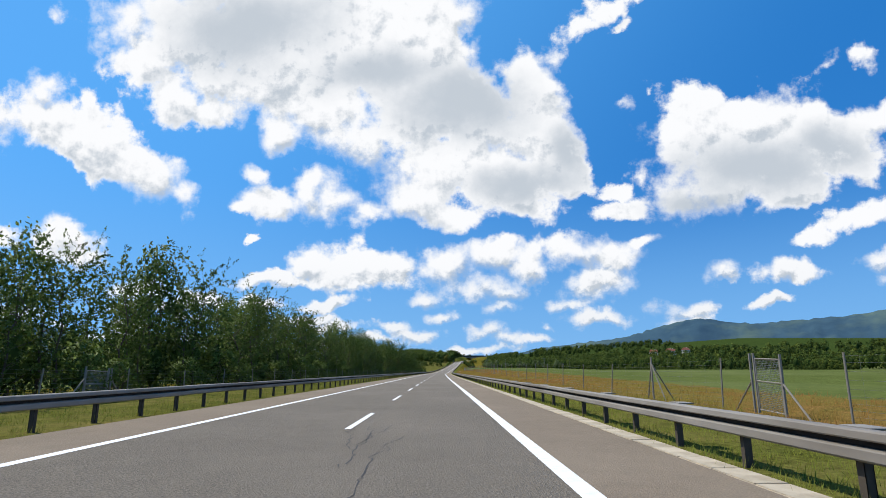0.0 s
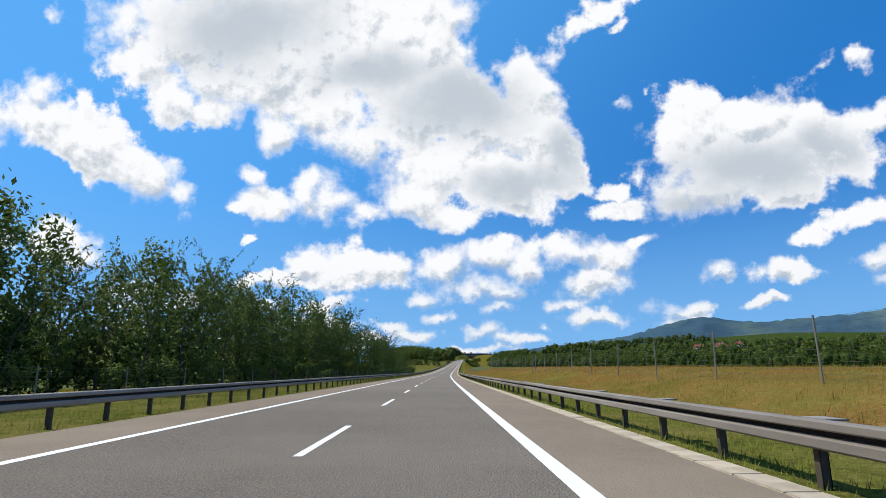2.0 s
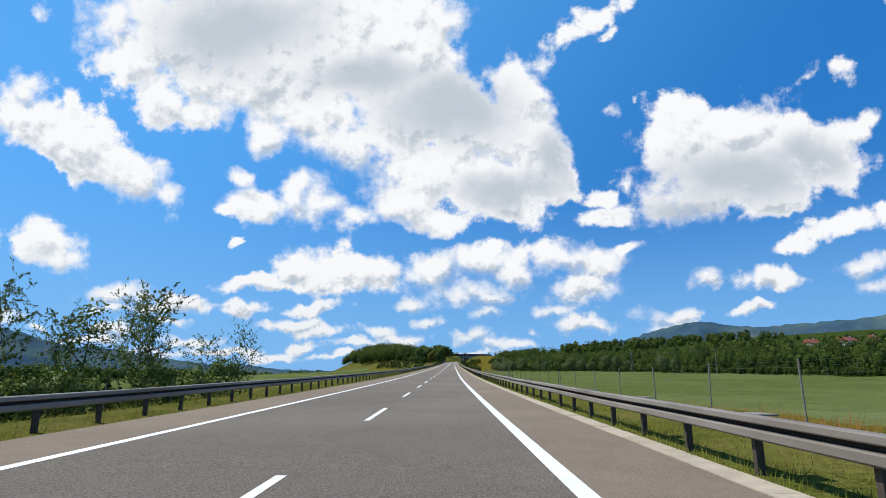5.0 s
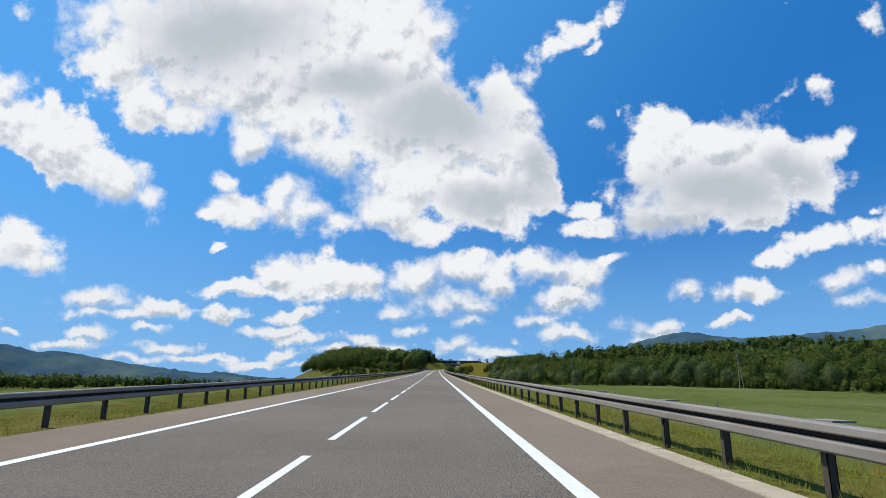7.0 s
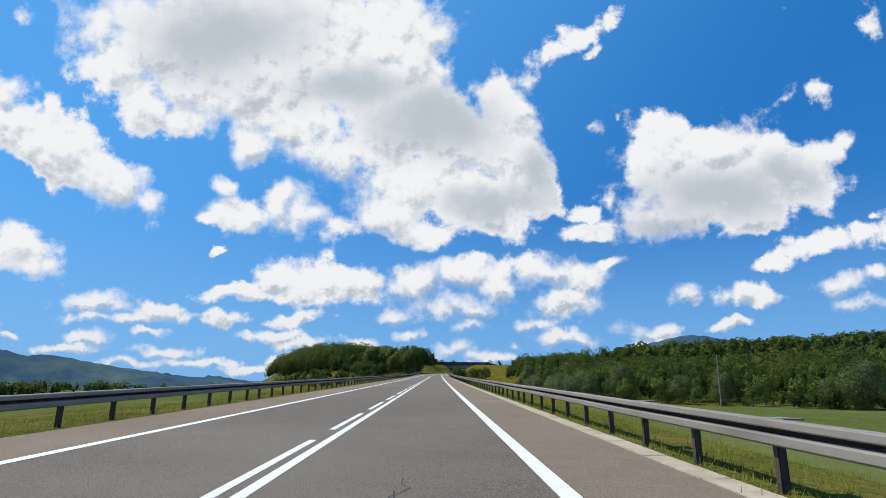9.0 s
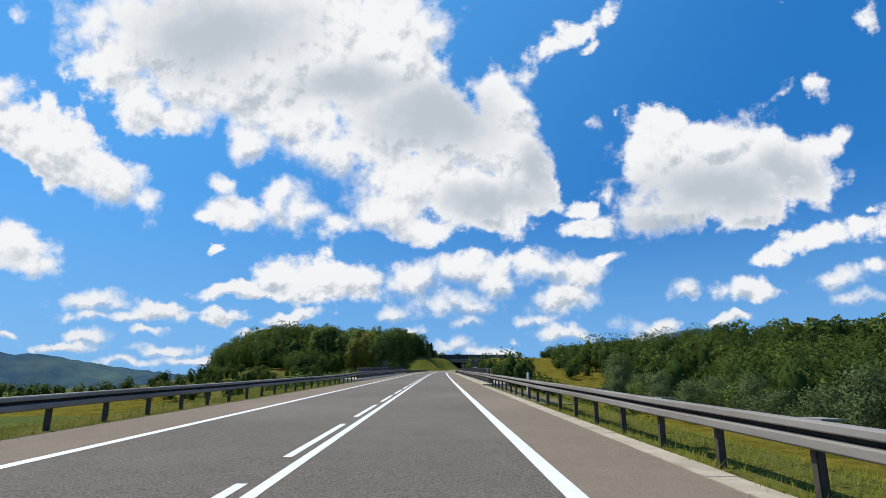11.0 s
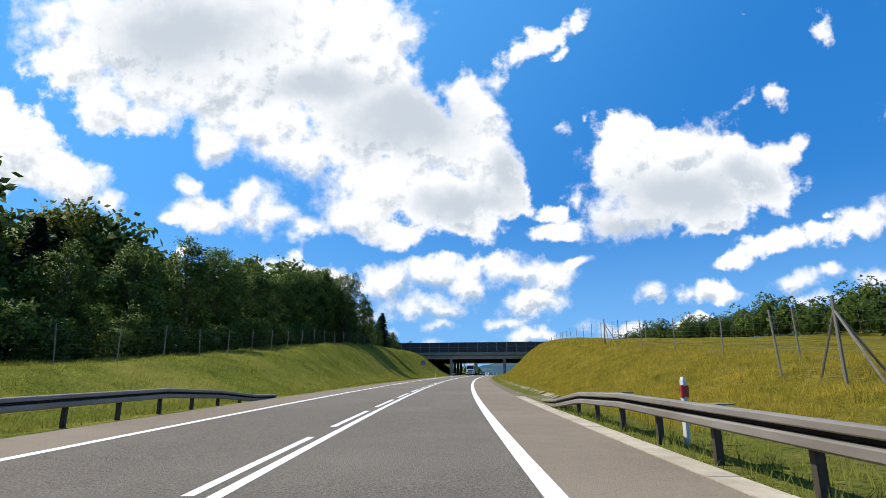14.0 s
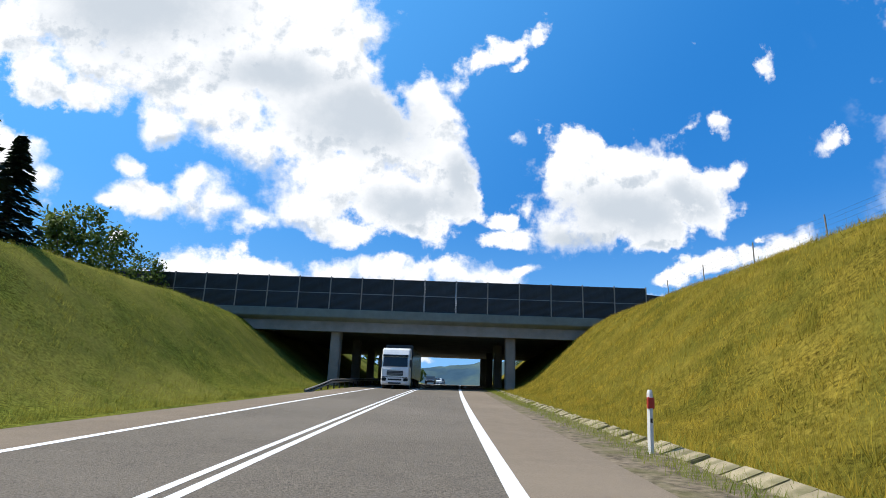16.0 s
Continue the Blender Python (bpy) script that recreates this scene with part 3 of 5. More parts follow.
s_lines = np.unique(np.concatenate([np.arange(-390, -60, 30.0), np.arange(-60, 1300, 3.0), np.arange(1300, 2700, 40.0)]))
u_half = np.concatenate([np.arange(6.3, 30, 0.9), np.arange(30, 80, 5.0), np.arange(80, 300, 25.0), np.geomspace(300, 4000, 14)])
u_lines = np.concatenate([-u_half[::-1], [-3.0, 3.0], u_half])
SS, UU = np.meshgrid(s_lines, u_lines, indexing="ij")
under = np.where(np.abs(UU) < 6.2, -0.25, 0.0)
gap = ease((SS - 855) / 6) * ease((938 - SS) / 6)
under = under - gap * np.where(np.abs(UU) < 30, np.maximum(0, 7 + land(SS, UU)), 0)
pts = spots(SS, UU, under).reshape(-1, 3)
nu = len(u_lines)
ii, jj = np.meshgrid(np.arange(len(s_lines) - 1), np.arange(nu - 1), indexing="ij")
base = (ii * nu + jj).ravel()
quads = np.stack([base, base + 1, base + nu + 1, base + nu], axis=1)
ground_mesh = big_mesh("ground", pts, quads, "dirt")
ground_mesh.materials.append(M["field"])
ground_mesh.materials.append(M["verge"])
ground_mesh.materials.append(M["meadow"])
ground_mesh.materials.append(M["green_slope"])
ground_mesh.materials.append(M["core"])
qs, qu = SS[:-1, :-1].ravel(), UU[:-1, :-1].ravel()
# ground beneath the woods takes the crown cores' dark tone
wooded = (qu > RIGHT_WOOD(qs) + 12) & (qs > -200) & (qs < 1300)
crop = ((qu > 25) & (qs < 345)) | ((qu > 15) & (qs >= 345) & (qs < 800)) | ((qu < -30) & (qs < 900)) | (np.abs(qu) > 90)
# left belt ground gets darker verge turf in place of tree shade
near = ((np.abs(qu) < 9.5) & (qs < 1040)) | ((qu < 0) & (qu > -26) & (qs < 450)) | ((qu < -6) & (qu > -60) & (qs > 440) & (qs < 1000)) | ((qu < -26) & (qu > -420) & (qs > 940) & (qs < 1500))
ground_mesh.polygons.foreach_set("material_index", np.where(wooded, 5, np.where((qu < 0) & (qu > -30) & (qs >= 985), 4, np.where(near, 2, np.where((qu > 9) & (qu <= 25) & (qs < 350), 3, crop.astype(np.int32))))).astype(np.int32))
ground_mesh.polygons.foreach_set("use_smooth", np.ones(len(qs), dtype=bool))
ground = thing("ground", "rough grassy verges, slopes and green fields beside the road", "ground", kind="structure", mesh=ground_mesh)


# ---- road ----
def strip(s0, s1, u0, u1, z=0.0, step=4.0, thick=0.0):
    """A band along the road between two offsets, which may be numbers or functions of s."""
    ss = np.append(np.arange(s0, s1, step), s1)
    b = Build()
    f = lambda w, s: w if isinstance(w, (int, float)) else w(s)
    rings = []
    for s in ss:
        a, c = f(u0, s), f(u1, s)
        ring = [road(s, a, z), road(s, c, z)]
        if thick:
            ring = [road(s, a, z - thick)] + ring + [road(s, c, z - thick)]
        rings.append(ring)
    return b.loft([r[::-1] for r in rings])


LEFT_LINE = knots([(-400, -3.63), (540, -3.63), (662, -3.7), (984, -3.75), (1048, -3.95), (1132, -3.95), (1192, -3.8), (2892, -3.8)])
road_slab = thing("road", "grey weathered asphalt carriageway with faint cracks", "road", kind="structure", mesh=strip(-380, 2300, lambda s: LEFT_LINE(s) - 0.1, 3.75, 0.0, 4, 0.3).mesh("road", "asphalt"))
for name, u0, u1 in (("shoulder", lambda s: LEFT_LINE(s) - 2.15, lambda s: LEFT_LINE(s) - 0.1), ("shoulder", 3.75, 5.6)):
    thing(name, "brownish asphalt hard shoulder beside the lane", "road shoulder", kind="structure", mesh=strip(-380, 2300, u0, u1, 0.0, 4, 0.3).mesh(name, "asphalt_edge"))
thing("edge_line", "wide white painted edge line on asphalt", "road marking", kind="structure", mesh=strip(-380, 2300, 3.51, 3.75, 0.005).mesh("edge_line", "paint"))
thing("edge_line", "white painted edge line on asphalt", "road marking", kind="structure", mesh=strip(-380, 2300, lambda s: LEFT_LINE(s) - 0.1, lambda s: LEFT_LINE(s) + 0.12, 0.005).mesh("edge_line", "paint"))
CENTRE = knots([(-400, 0.16), (607, 0.14), (674, 0.08), (900, 0.06), (945, 0.1), (979, 0.22), (1010, 0.18), (1060, 0.03), (1138, -0.18), (2892, -0.18)])


def dash(s0, s1, shift=0.0):
    thing("lane_dash", "white painted dash in the middle of the road", "road marking", "centre dashes", "structure", mesh=strip(s0, s1, lambda s: CENTRE(s) + shift - 0.07, lambda s: CENTRE(s) + shift + 0.07, 0.005, 2).mesh("lane_dash", "paint"))


for k in range(-1, 40):
    dash(12.5 + 12.045 * k, 17.1 + 12.045 * k)
for k in range(0, 22):
    dash(492.4 + 7.18 * k, 497.6 + 7.18 * k)
for k in range(0, 65):
    dash(653.6 + 7.2 * k, 658.8 + 7.2 * k, -0.2)
thing("centre_line", "white painted solid centre line", "road marking", kind="structure", mesh=strip(650, 2300, lambda s: CENTRE(s) + 0.02, lambda s: CENTRE(s) + 0.18, 0.005).mesh("centre_line", "paint"))
thing("centre_line", "white painted solid centre line", "road marking", kind="structure", mesh=strip(1128, 2300, lambda s: CENTRE(s) - 0.27, lambda s: CENTRE(s) - 0.13, 0.006).mesh("centre_line", "paint"))
for s in (872, 925):
    b = Build()
    b.loft([[road(s - 1.4 * u + w, u, 0.004) for w in (0.3, -0.3)] for u in np.linspace(-5.7, 5.5, 12)])
    thing("expansion_joint", "dark bitumen joint across the viaduct's roadway", "road joint", "viaduct joints", "structure", mesh=b.mesh("expansion_joint", "bitumen"))


def cracks(s, u, length, seed):
    """Wandering dark cracks in the asphalt."""
    rng = np.random.default_rng(seed)
    b = Build()
    for k in range(2):
        x, y = u + rng.normal() * 0.3, s + rng.random() * length * 0.4
        pts = []
        for i in range(int(length / 0.25)):
            pts.append((y, x, 0.004 + 0.008 * rng.random()))
            y += 0.25 * rng.random() * 1.6
            x += rng.normal() * 0.06
        rings = [[road(q, w - t, 0.004), road(q, w + t, 0.004)] for q, w, t in pts]
        b.loft([r[::-1] for r in rings])
    thing("road_crack", "dark crack wandering through the asphalt", "road crack", "cracks in the road", "structure", mesh=b.mesh("road_crack", "bitumen"))


for i, (s, u, n) in enumerate(((5, 1.2, 7), (8, 0.6, 5), (114, 2.6, 6), (222, 2.2, 5), (300, 2.0, 5), (471, 0.8, 6), (517, 1.8, 4), (560, 2.7, 6), (625, 1.5, 5), (664, 2.2, 5), (835, 2.6, 6), (874, 1.6, 4), (910, 2.0, 5), (1044, 1.5, 3), (1106, 1.8, 3))):
    cracks(s, u, n, i)

thing("gravel_strip", "brown grit and dirt between the asphalt and the drain slabs", "gravel", kind="structure", mesh=strip(1028, 1260, 5.6, 7.0, 0.0, 2, 0.2).mesh("gravel_strip", "grit"))

thing("gravel_strip", "grey grit and pebbles where the guardrail meets the viaduct", "gravel", kind="structure", mesh=strip(826, 850, 6.06, 7.5, -0.02, 2, 0.5).mesh("gravel_strip", "grit"))

# ---- far hills ----
def ridge(name, label, dist, rows, depth=900):
    """A range of hills at that distance, from rows of bearing and height in degrees."""
    a = np.array([r[0] for r in rows])
    e = np.array([r[1] for r in rows])
    az = np.arange(a[0], a[-1] + 0.01, 0.4)
    el = np.interp(az, a, e)
    el = np.convolve(np.pad(el, 2, mode="edge"), np.ones(5) / 5, mode="valid")
    rng = np.random.default_rng(len(rows))
    vs, n = [], 7
    for i, (x, t) in enumerate(zip(az, el)):
        top = dist * math.tan(radians(t)) + 5 * rng.normal()
        for k in range(n):
            f = k / (n - 1)
            d = dist - depth * (1 - f) * 1.3 + 10 * rng.normal() * (0 < k < n - 1)
            z = -60 + (top + 60) * math.sin(f * math.pi / 2) ** 1.3 + 7 * rng.normal() * (0 < k < n - 1) * min(1, t / 2)
            vs.append((d * math.sin(radians(x)), d * math.cos(radians(x)), z))
    fs = [(i * n + k, (i + 1) * n + k, (i + 1) * n + k + 1, i * n + k + 1) for i in range(len(az) - 1) for k in range(n - 1)]
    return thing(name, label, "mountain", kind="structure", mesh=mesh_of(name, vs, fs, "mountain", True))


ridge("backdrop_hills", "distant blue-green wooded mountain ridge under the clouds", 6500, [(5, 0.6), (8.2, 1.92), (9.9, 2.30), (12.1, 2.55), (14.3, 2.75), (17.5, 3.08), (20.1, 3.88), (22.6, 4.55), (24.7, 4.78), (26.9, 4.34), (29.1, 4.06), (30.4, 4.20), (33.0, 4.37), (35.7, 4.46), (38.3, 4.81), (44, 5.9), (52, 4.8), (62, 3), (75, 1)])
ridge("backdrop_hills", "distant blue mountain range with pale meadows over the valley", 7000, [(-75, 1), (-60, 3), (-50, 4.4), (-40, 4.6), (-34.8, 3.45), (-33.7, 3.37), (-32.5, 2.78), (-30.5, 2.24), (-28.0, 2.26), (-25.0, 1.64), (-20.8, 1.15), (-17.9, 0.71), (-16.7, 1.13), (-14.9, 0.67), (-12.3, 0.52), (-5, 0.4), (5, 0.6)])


# ---- guardrails ----
WAVE = [(0.0, 0.02), (0.0, -0.03), (0.018, -0.078), (0.032, -0.088), (0.118, -0.09), (0.132, -0.076), (0.142, 0.0), (0.148, 0.02), (0.2, 0.02), (0.206, -0.06), (0.215, -0.084), (0.226, -0.09), (0.29, -0.088), (0.306, -0.07), (0.313, 0.0), (0.313, 0.02)]
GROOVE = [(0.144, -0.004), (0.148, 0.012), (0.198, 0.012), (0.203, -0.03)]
RIGHT_SINK = knots([(-400, 0.065), (330, 0.065), (440, -0.03), (500, -0.05), (800, -0.05), (850, -0.18), (936, -0.18), (960, -0.02), (1100, 0.0)])


def guard_rail(s0, s1, u, side, gap=2.2, low=0.42, sink=None, marks=(), label="galvanised steel guardrail with two-wave beam on dark posts"):
    """A W-beam rail along the road; side is 1 right of the road, -1 left."""
    o = road(s0, u)
    g = thing("guardrail", label, "guardrail", "guardrails along the road", at=Matrix.Translation(o))
    b = Build()
    rings = []
    for s in np.append(np.arange(s0, s1, 4.0), s1):
        d = sink(s) if sink else 0.0
        wob = 0.012 * math.sin(s * 0.37) + 0.008 * math.sin(s * 0.91)
        front = [road(s, u + side * (y + wob), low + z - d + 0.3 * wob) - o for z, y in WAVE]
        backs = [road(s, u + side * (y * 0.9 + 0.014 + wob), low + z - d + 0.3 * wob) - o for z, y in WAVE[::-1]]
        rings.append(front + backs)
    b.loft(rings, True, True)
    beam = part("beam", b.mesh("beam", "zinc"), g, "grey two-wave steel beam")
    # dark strip laid along the groove, the shade put into its colour
    b = Build()
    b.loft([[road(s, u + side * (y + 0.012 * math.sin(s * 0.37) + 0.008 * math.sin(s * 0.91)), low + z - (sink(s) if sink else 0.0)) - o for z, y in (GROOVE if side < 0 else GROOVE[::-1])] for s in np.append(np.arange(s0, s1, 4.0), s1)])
    part("groove", b.mesh("groove", "groove_shade"), beam, "strip coloured dark as the shade between the two waves")
    for s in marks:
        m = Matrix.Translation(road(s, u - side * 0.1, low + 0.2 - (sink(s) if sink else 0.0)) - o)
        part("reflector", Build().box((-0.012, -0.05, -0.045), (0.012, 0.05, 0.045), 0.01).mesh("reflector", "red"), beam, "small red reflector", at=m)
    pb = Build()
    x0 = 0.0 if side > 0 else -0.1
    pb.box((x0, -0.05, -0.55), (x0 + 0.1, -0.042, low + 0.24)).box((x0, -0.05, -0.55), (x0 + 0.012, 0.05, low + 0.24)).box((x0 + 0.088, -0.05, -0.55), (x0 + 0.1, 0.05, low + 0.24))
    pm = pb.mesh("post", "post")
    cap = Build().box((0.0, -0.22, 0), (0.26, 0.22, 0.02)).mesh("spacer", "zinc") if side > 0 else None
    for i, s in enumerate(np.arange(s0 + 0.6, s1, gap)):
        d = sink(s) if sink else 0.0
        m = Matrix.Translation(road(s, u + side * 0.036, -d) - o) @ pose(0, 0, 0, 0, 0, -HEADING(s))
        part("post", pm, g, at=m)
        if cap and i % 2 == 0:
            part("spacer", cap, g, at=m @ Matrix.Translation((0.0, 0, low + 0.3)))
    return g


for a, b_ in ((-30, 150), (150, 330), (330, 510), (510, 690), (690, 851)):
    guard_rail(a, min(b_, 850.3), 6.2, 1, marks=(318.6,) if a == 150 else (848.5,) if a == 690 else (), sink=lambda s: float(RIGHT_SINK(s)))
    guard_rail(a, b_ + (15.2 if b_ == 851 else 0), -6.4, -1, sink=lambda s: -0.18 * ease((s - 852) / 14))
guard_rail(936, 1031, 6.2, 1, sink=lambda s: 0.62 * ease((s - 1021) / 10) + float(RIGHT_SINK(s)))
guard_rail(946, 1037, -6.55, -1, sink=lambda s: 0.62 * ease((s - 1026) / 11) - 0.18 * (1 - ease((s - 946) / 14)))
guard_rail(1170, 1240, -6.6, -1, sink=lambda s: 0.62 * (1 - ease((s - 1170) / 9)))

# ---- viaduct ----
VA, VB = 848, 942
for side, e0, e1, v0 in ((1, 5.6, 7.6, VA), (-1, 5.8, 7.9, VA + 14)):
    b = Build()
    rings = []
    for s in np.arange(v0, VB + 0.1, 4.0):
        k = [(e0, -0.4), (e0, 0.1), (e0 + 0.05, 0.14), (e0 + 0.3, 0.15), (e1, 0.19), (e1, -0.6)]
        rings.append([road(s, side * u_ + (-0.0 if side > 0 else 0), z) for u_, z in (k if side < 0 else k[::-1])])
    b.loft(rings, True, True)
    thing("viaduct_walkway", "raised concrete kerb and walkway edging the viaduct", "walkway", "viaduct walkways", "structure", mesh=b.mesh("viaduct_walkway", "concrete"))
thing("viaduct_deck", "concrete viaduct deck carrying the road over a valley", "bridge deck", kind="structure", mesh=strip(VA, VB, -7.9, 7.6, -0.32, 4, 1.4).mesh("viaduct_deck", "pier"))
for s in (851, 880, 910, 939):
    for u in (-4.5, 4.5):
        thing("viaduct_pier", "round concrete pier under the viaduct", "bridge pier", "viaduct piers", at=Matrix.Translation(road(s, u, -1.7)), mesh=Build().tube([(0, 0, 0), (0, 0, -6.5)], 0.6, 16).mesh("viaduct_pier", "pier", True))


def bridge_rail(s0, s1, u, side, gap=1.33):
    """The heavier rail of the viaduct: tapered posts, a round hand rail, a W-beam and a low strip."""
    o = road(s0, u)
    g = thing("bridge_railing", "grey steel viaduct railing with tapered posts and round handrail", "railing", "viaduct railings", at=Matrix.Translation(o))
    ss = np.append(np.arange(s0, s1, 4.0), s1)
    b = Build()
    b.loft([[road(s, u + side * y, 0.6 + z) - o for z, y in WAVE] + [road(s, u + side * (y * 0.9 + 0.014), 0.6 + z) - o for z, y in WAVE[::-1]] for s in ss], True, True)
    part("beam", b.mesh("beam", "zinc"), g, "grey two-wave steel beam")
    b = Build()
    b.tube([road(s0, u + side * 0.2, 0.6) - o] + [road(s, u + side * 0.2, 1.27) - o for s in ss] + [road(s1, u + side * 0.2, 0.6) - o], 0.042, 10)
    part("handrail", b.mesh("handrail", "zinc", True), g, "round galvanised handrail")
    b = Build()
    b.loft([[road(s, u + side * (0.02 + dx), 0.38 + dz) - o for dx, dz in ((0, 0), (0, 0.1), (0.04, 0.1), (0.04, 0))] for s in ss], True, True)
    part("lower_strip", b.mesh("lower_strip", "post"), g)
    prof = [(0.05, 0.17), (0.05, 1.2), (0.09, 1.31), (0.16, 1.34), (0.22, 1.31), (0.25, 1.2), (0.3, 0.8), (0.4, 0.17)]
    pb = Build()
    pb.loft([[Vector((side * x, y, z)) for x, z in prof] for y in (-0.05, 0.05)], True, True)
    pm = pb.mesh("post", "post")
    fl = Build()
    edge = [(0.035, 0.17), (0.035, 1.21), (0.08, 1.325), (0.16, 1.36), (0.24, 1.32)]
    inner = [(0.049, 0.17), (0.049, 1.2), (0.09, 1.312), (0.16, 1.346), (0.23, 1.308)]
    fl.loft([[Vector((side * x, y, z)) for x, z in edge + inner[::-1]] for y in (-0.06, 0.06)], True, True)
    fl_mesh = fl.mesh("flange", "zinc")
    fb = Build().box((min(-side * 0.12, side * 0.1), -0.14, 0.15), (max(-side * 0.12, side * 0.1), 0.14, 0.19), 0.01)
    for i in range(3):
        fb.tube([(-side * 0.07, -0.09 + 0.09 * i, 0.18), (-side * 0.07, -0.09 + 0.09 * i, 0.26)], 0.025, 6)
    fm = fb.mesh("foot", "pale_zinc")
    for s in np.arange(s0 + 0.4, s1, gap):
        post = part("post", pm, g, at=Matrix.Translation(road(s, u + side * 0.02) - o) @ pose(0, 0, 0, 0, 0, -HEADING(s)))
        part("flange", fl_mesh, post, "pale steel front flange")
        part("foot", fm, post, "bolted pale base plate")
    return g


right_rail = bridge_rail(850, 936, 6.25, 1)
for s in (880.7, 914.8):
    part("reflector", Build().box((-0.015, -0.05, -0.045), (0.015, 0.05, 0.045), 0.01).mesh("reflector", "red"), right_rail, "small red reflector", at=Matrix.Translation(road(s, 6.1, 0.78) - road(850, 6.25)))
bridge_rail(866, 946, -6.5, -1)


def throw_screen(s0, s1, u, side):
    """The tall wire screen with a solid foot over the lane that passes below."""
    o = road(s0, u)
    g = thing("safety_screen", "tall dark steel wire mesh screen above a grey solid panel", "screen", "viaduct screens", at=Matrix.Translation(o))
    n = 9
    step = (s1 - s0) / n
    for i in range(n + 1):
        b = Build()
        p = road(s0 + i * step, u) - o
        b.box((p.x - 0.03, p.y - 0.03, p.z), (p.x + 0.03, p.y + 0.03, p.z + 2.55))
        part("post", b.mesh("post", "screen"), g)
    for i in range(n):
        a, c = road(s0 + i * step, u) - o, road(s0 + (i + 1) * step, u) - o
        up = Vector((0, 0, 1))
        d = (c - a).normalized()
        w = Vector((d.y, -d.x, 0)) * 0.02
        b = Build()
        lo, hi = 0.1, 1.42
        b.loft([[a + d * 0.05 + up * lo - w, a + d * 0.05 + up * hi - w, a + d * 0.05 + up * hi + w, a + d * 0.05 + up * lo + w], [c - d * 0.05 + up * lo - w, c - d * 0.05 + up * hi - w, c - d * 0.05 + up * hi + w, c - d * 0.05 + up * lo + w]], True, True)
        part("solid_panel", b.mesh("solid_panel", "pier"), g, "grey solid lower panel")
        b = Build()
        for z in np.arange(1.48, 2.5, 0.05):
            b.tube([a + up * z, c + up * z], 0.0045, 3, False)
        for k in range(1, 6):
            q = a.lerp(c, k / 6)
            b.tube([q + up * 1.46, q + up * 2.5], 0.003, 3, False)
        part("wire_mesh", b.mesh("wire_mesh", "wire"), g)
        for z in (1.45, 2.52):
            part("frame_bar", Build().tube([a + up * z, c + up * z], 0.022, 6).mesh("frame_bar", "screen"), g)
    return g


throw_screen(877, 889.5, 7.1, 1)
throw_screen(899, 909, -7.4, -1)


# ---- fences ----
def fence(s0, s1, u, gap=6.5, height=2.1, side=1, braces=()):
    """Wire mesh fence on thin posts, a thing per stretch."""
    o = spot(s0, u)
    g = thing("wire_fence", "wire mesh fence on thin leaning metal posts in long grass", "fence", "roadside fences", at=Matrix.Translation(o))
    rng = np.random.default_rng(int(abs(s0)) + 7)
    pm = Build().tube([(0, 0, -0.3), (0, 0, height)], 0.035, 6).mesh("post", "wood")
    ss = np.arange(s0, s1 + 0.1, gap)
    for s in ss:
        part("post", pm, g, at=Matrix.Translation(spot(s, u) - o) @ pose(0, 0, 0, rng.normal() * 1.5, rng.normal() * 2.0, 0))
    b = Build()
    for z in (0.1, 0.28, 0.46, 0.64, 0.85, 1.05, 1.3, 1.55, 1.8, 2.0):
        b.tube([spot(s, u, z * height / 2.1) - o for s in ss], 0.0035, 3, False)
    for s in np.arange(s0, s1, 1.3):
        b.tube([spot(s, u, 0.05) - o, spot(s, u, height * 0.95) - o], 0.0025, 3, False)
    part("mesh_wire", b.mesh("mesh_wire", "wire"), g)
    for s in braces:
        c = Build()
        top = spot(s, u, height + 0.25) - o
        c.tube([spot(s, u, -0.3) - o, top], 0.05, 6)
        part("brace_post", c.mesh("brace_post", "wood"), g, "grey wooden corner post")
        for ds, du in ((1.4, 0.2), (-1.4, 0.1), (0.1, 1.2)):
            c = Build().tube([spot(s + ds, u + du, -0.1) - o, top - Vector((0, 0, 0.35))], 0.035, 6)
            part("strut", c.mesh("strut", "wood"), g)
    return g


FR = 13.4
fence(-21.1, 16, FR, gap=7.4, height=2.0)
for a, b_, br in ((23.1, 120, (30.5,)), (120, 220, ()), (220, 331, (330,)), (331, 430, ()), (430, 482, (481,)), (482, 560, ())):
    fence(a, b_, FR, gap=7.4 if a < 30 else 6.5, height=2.0, braces=br)
for a, b_, u, br in ((1000, 1030, 13.0, (1023,)), (1030, 1062, 16.0, (1061,)), (1062, 1125, 20.0, ()), (1125, 1180, 20.0, ())):
    fence(a, b_, u, braces=br)
for a, b_ in ((-16, 100), (100, 210), (210, 320), (320, 420)):
    fence(a, b_, -13.8, height=1.6)
for a, b_ in ((985, 1060), (1060, 1120)):
    fence(a, b_, -17.0, gap=5)


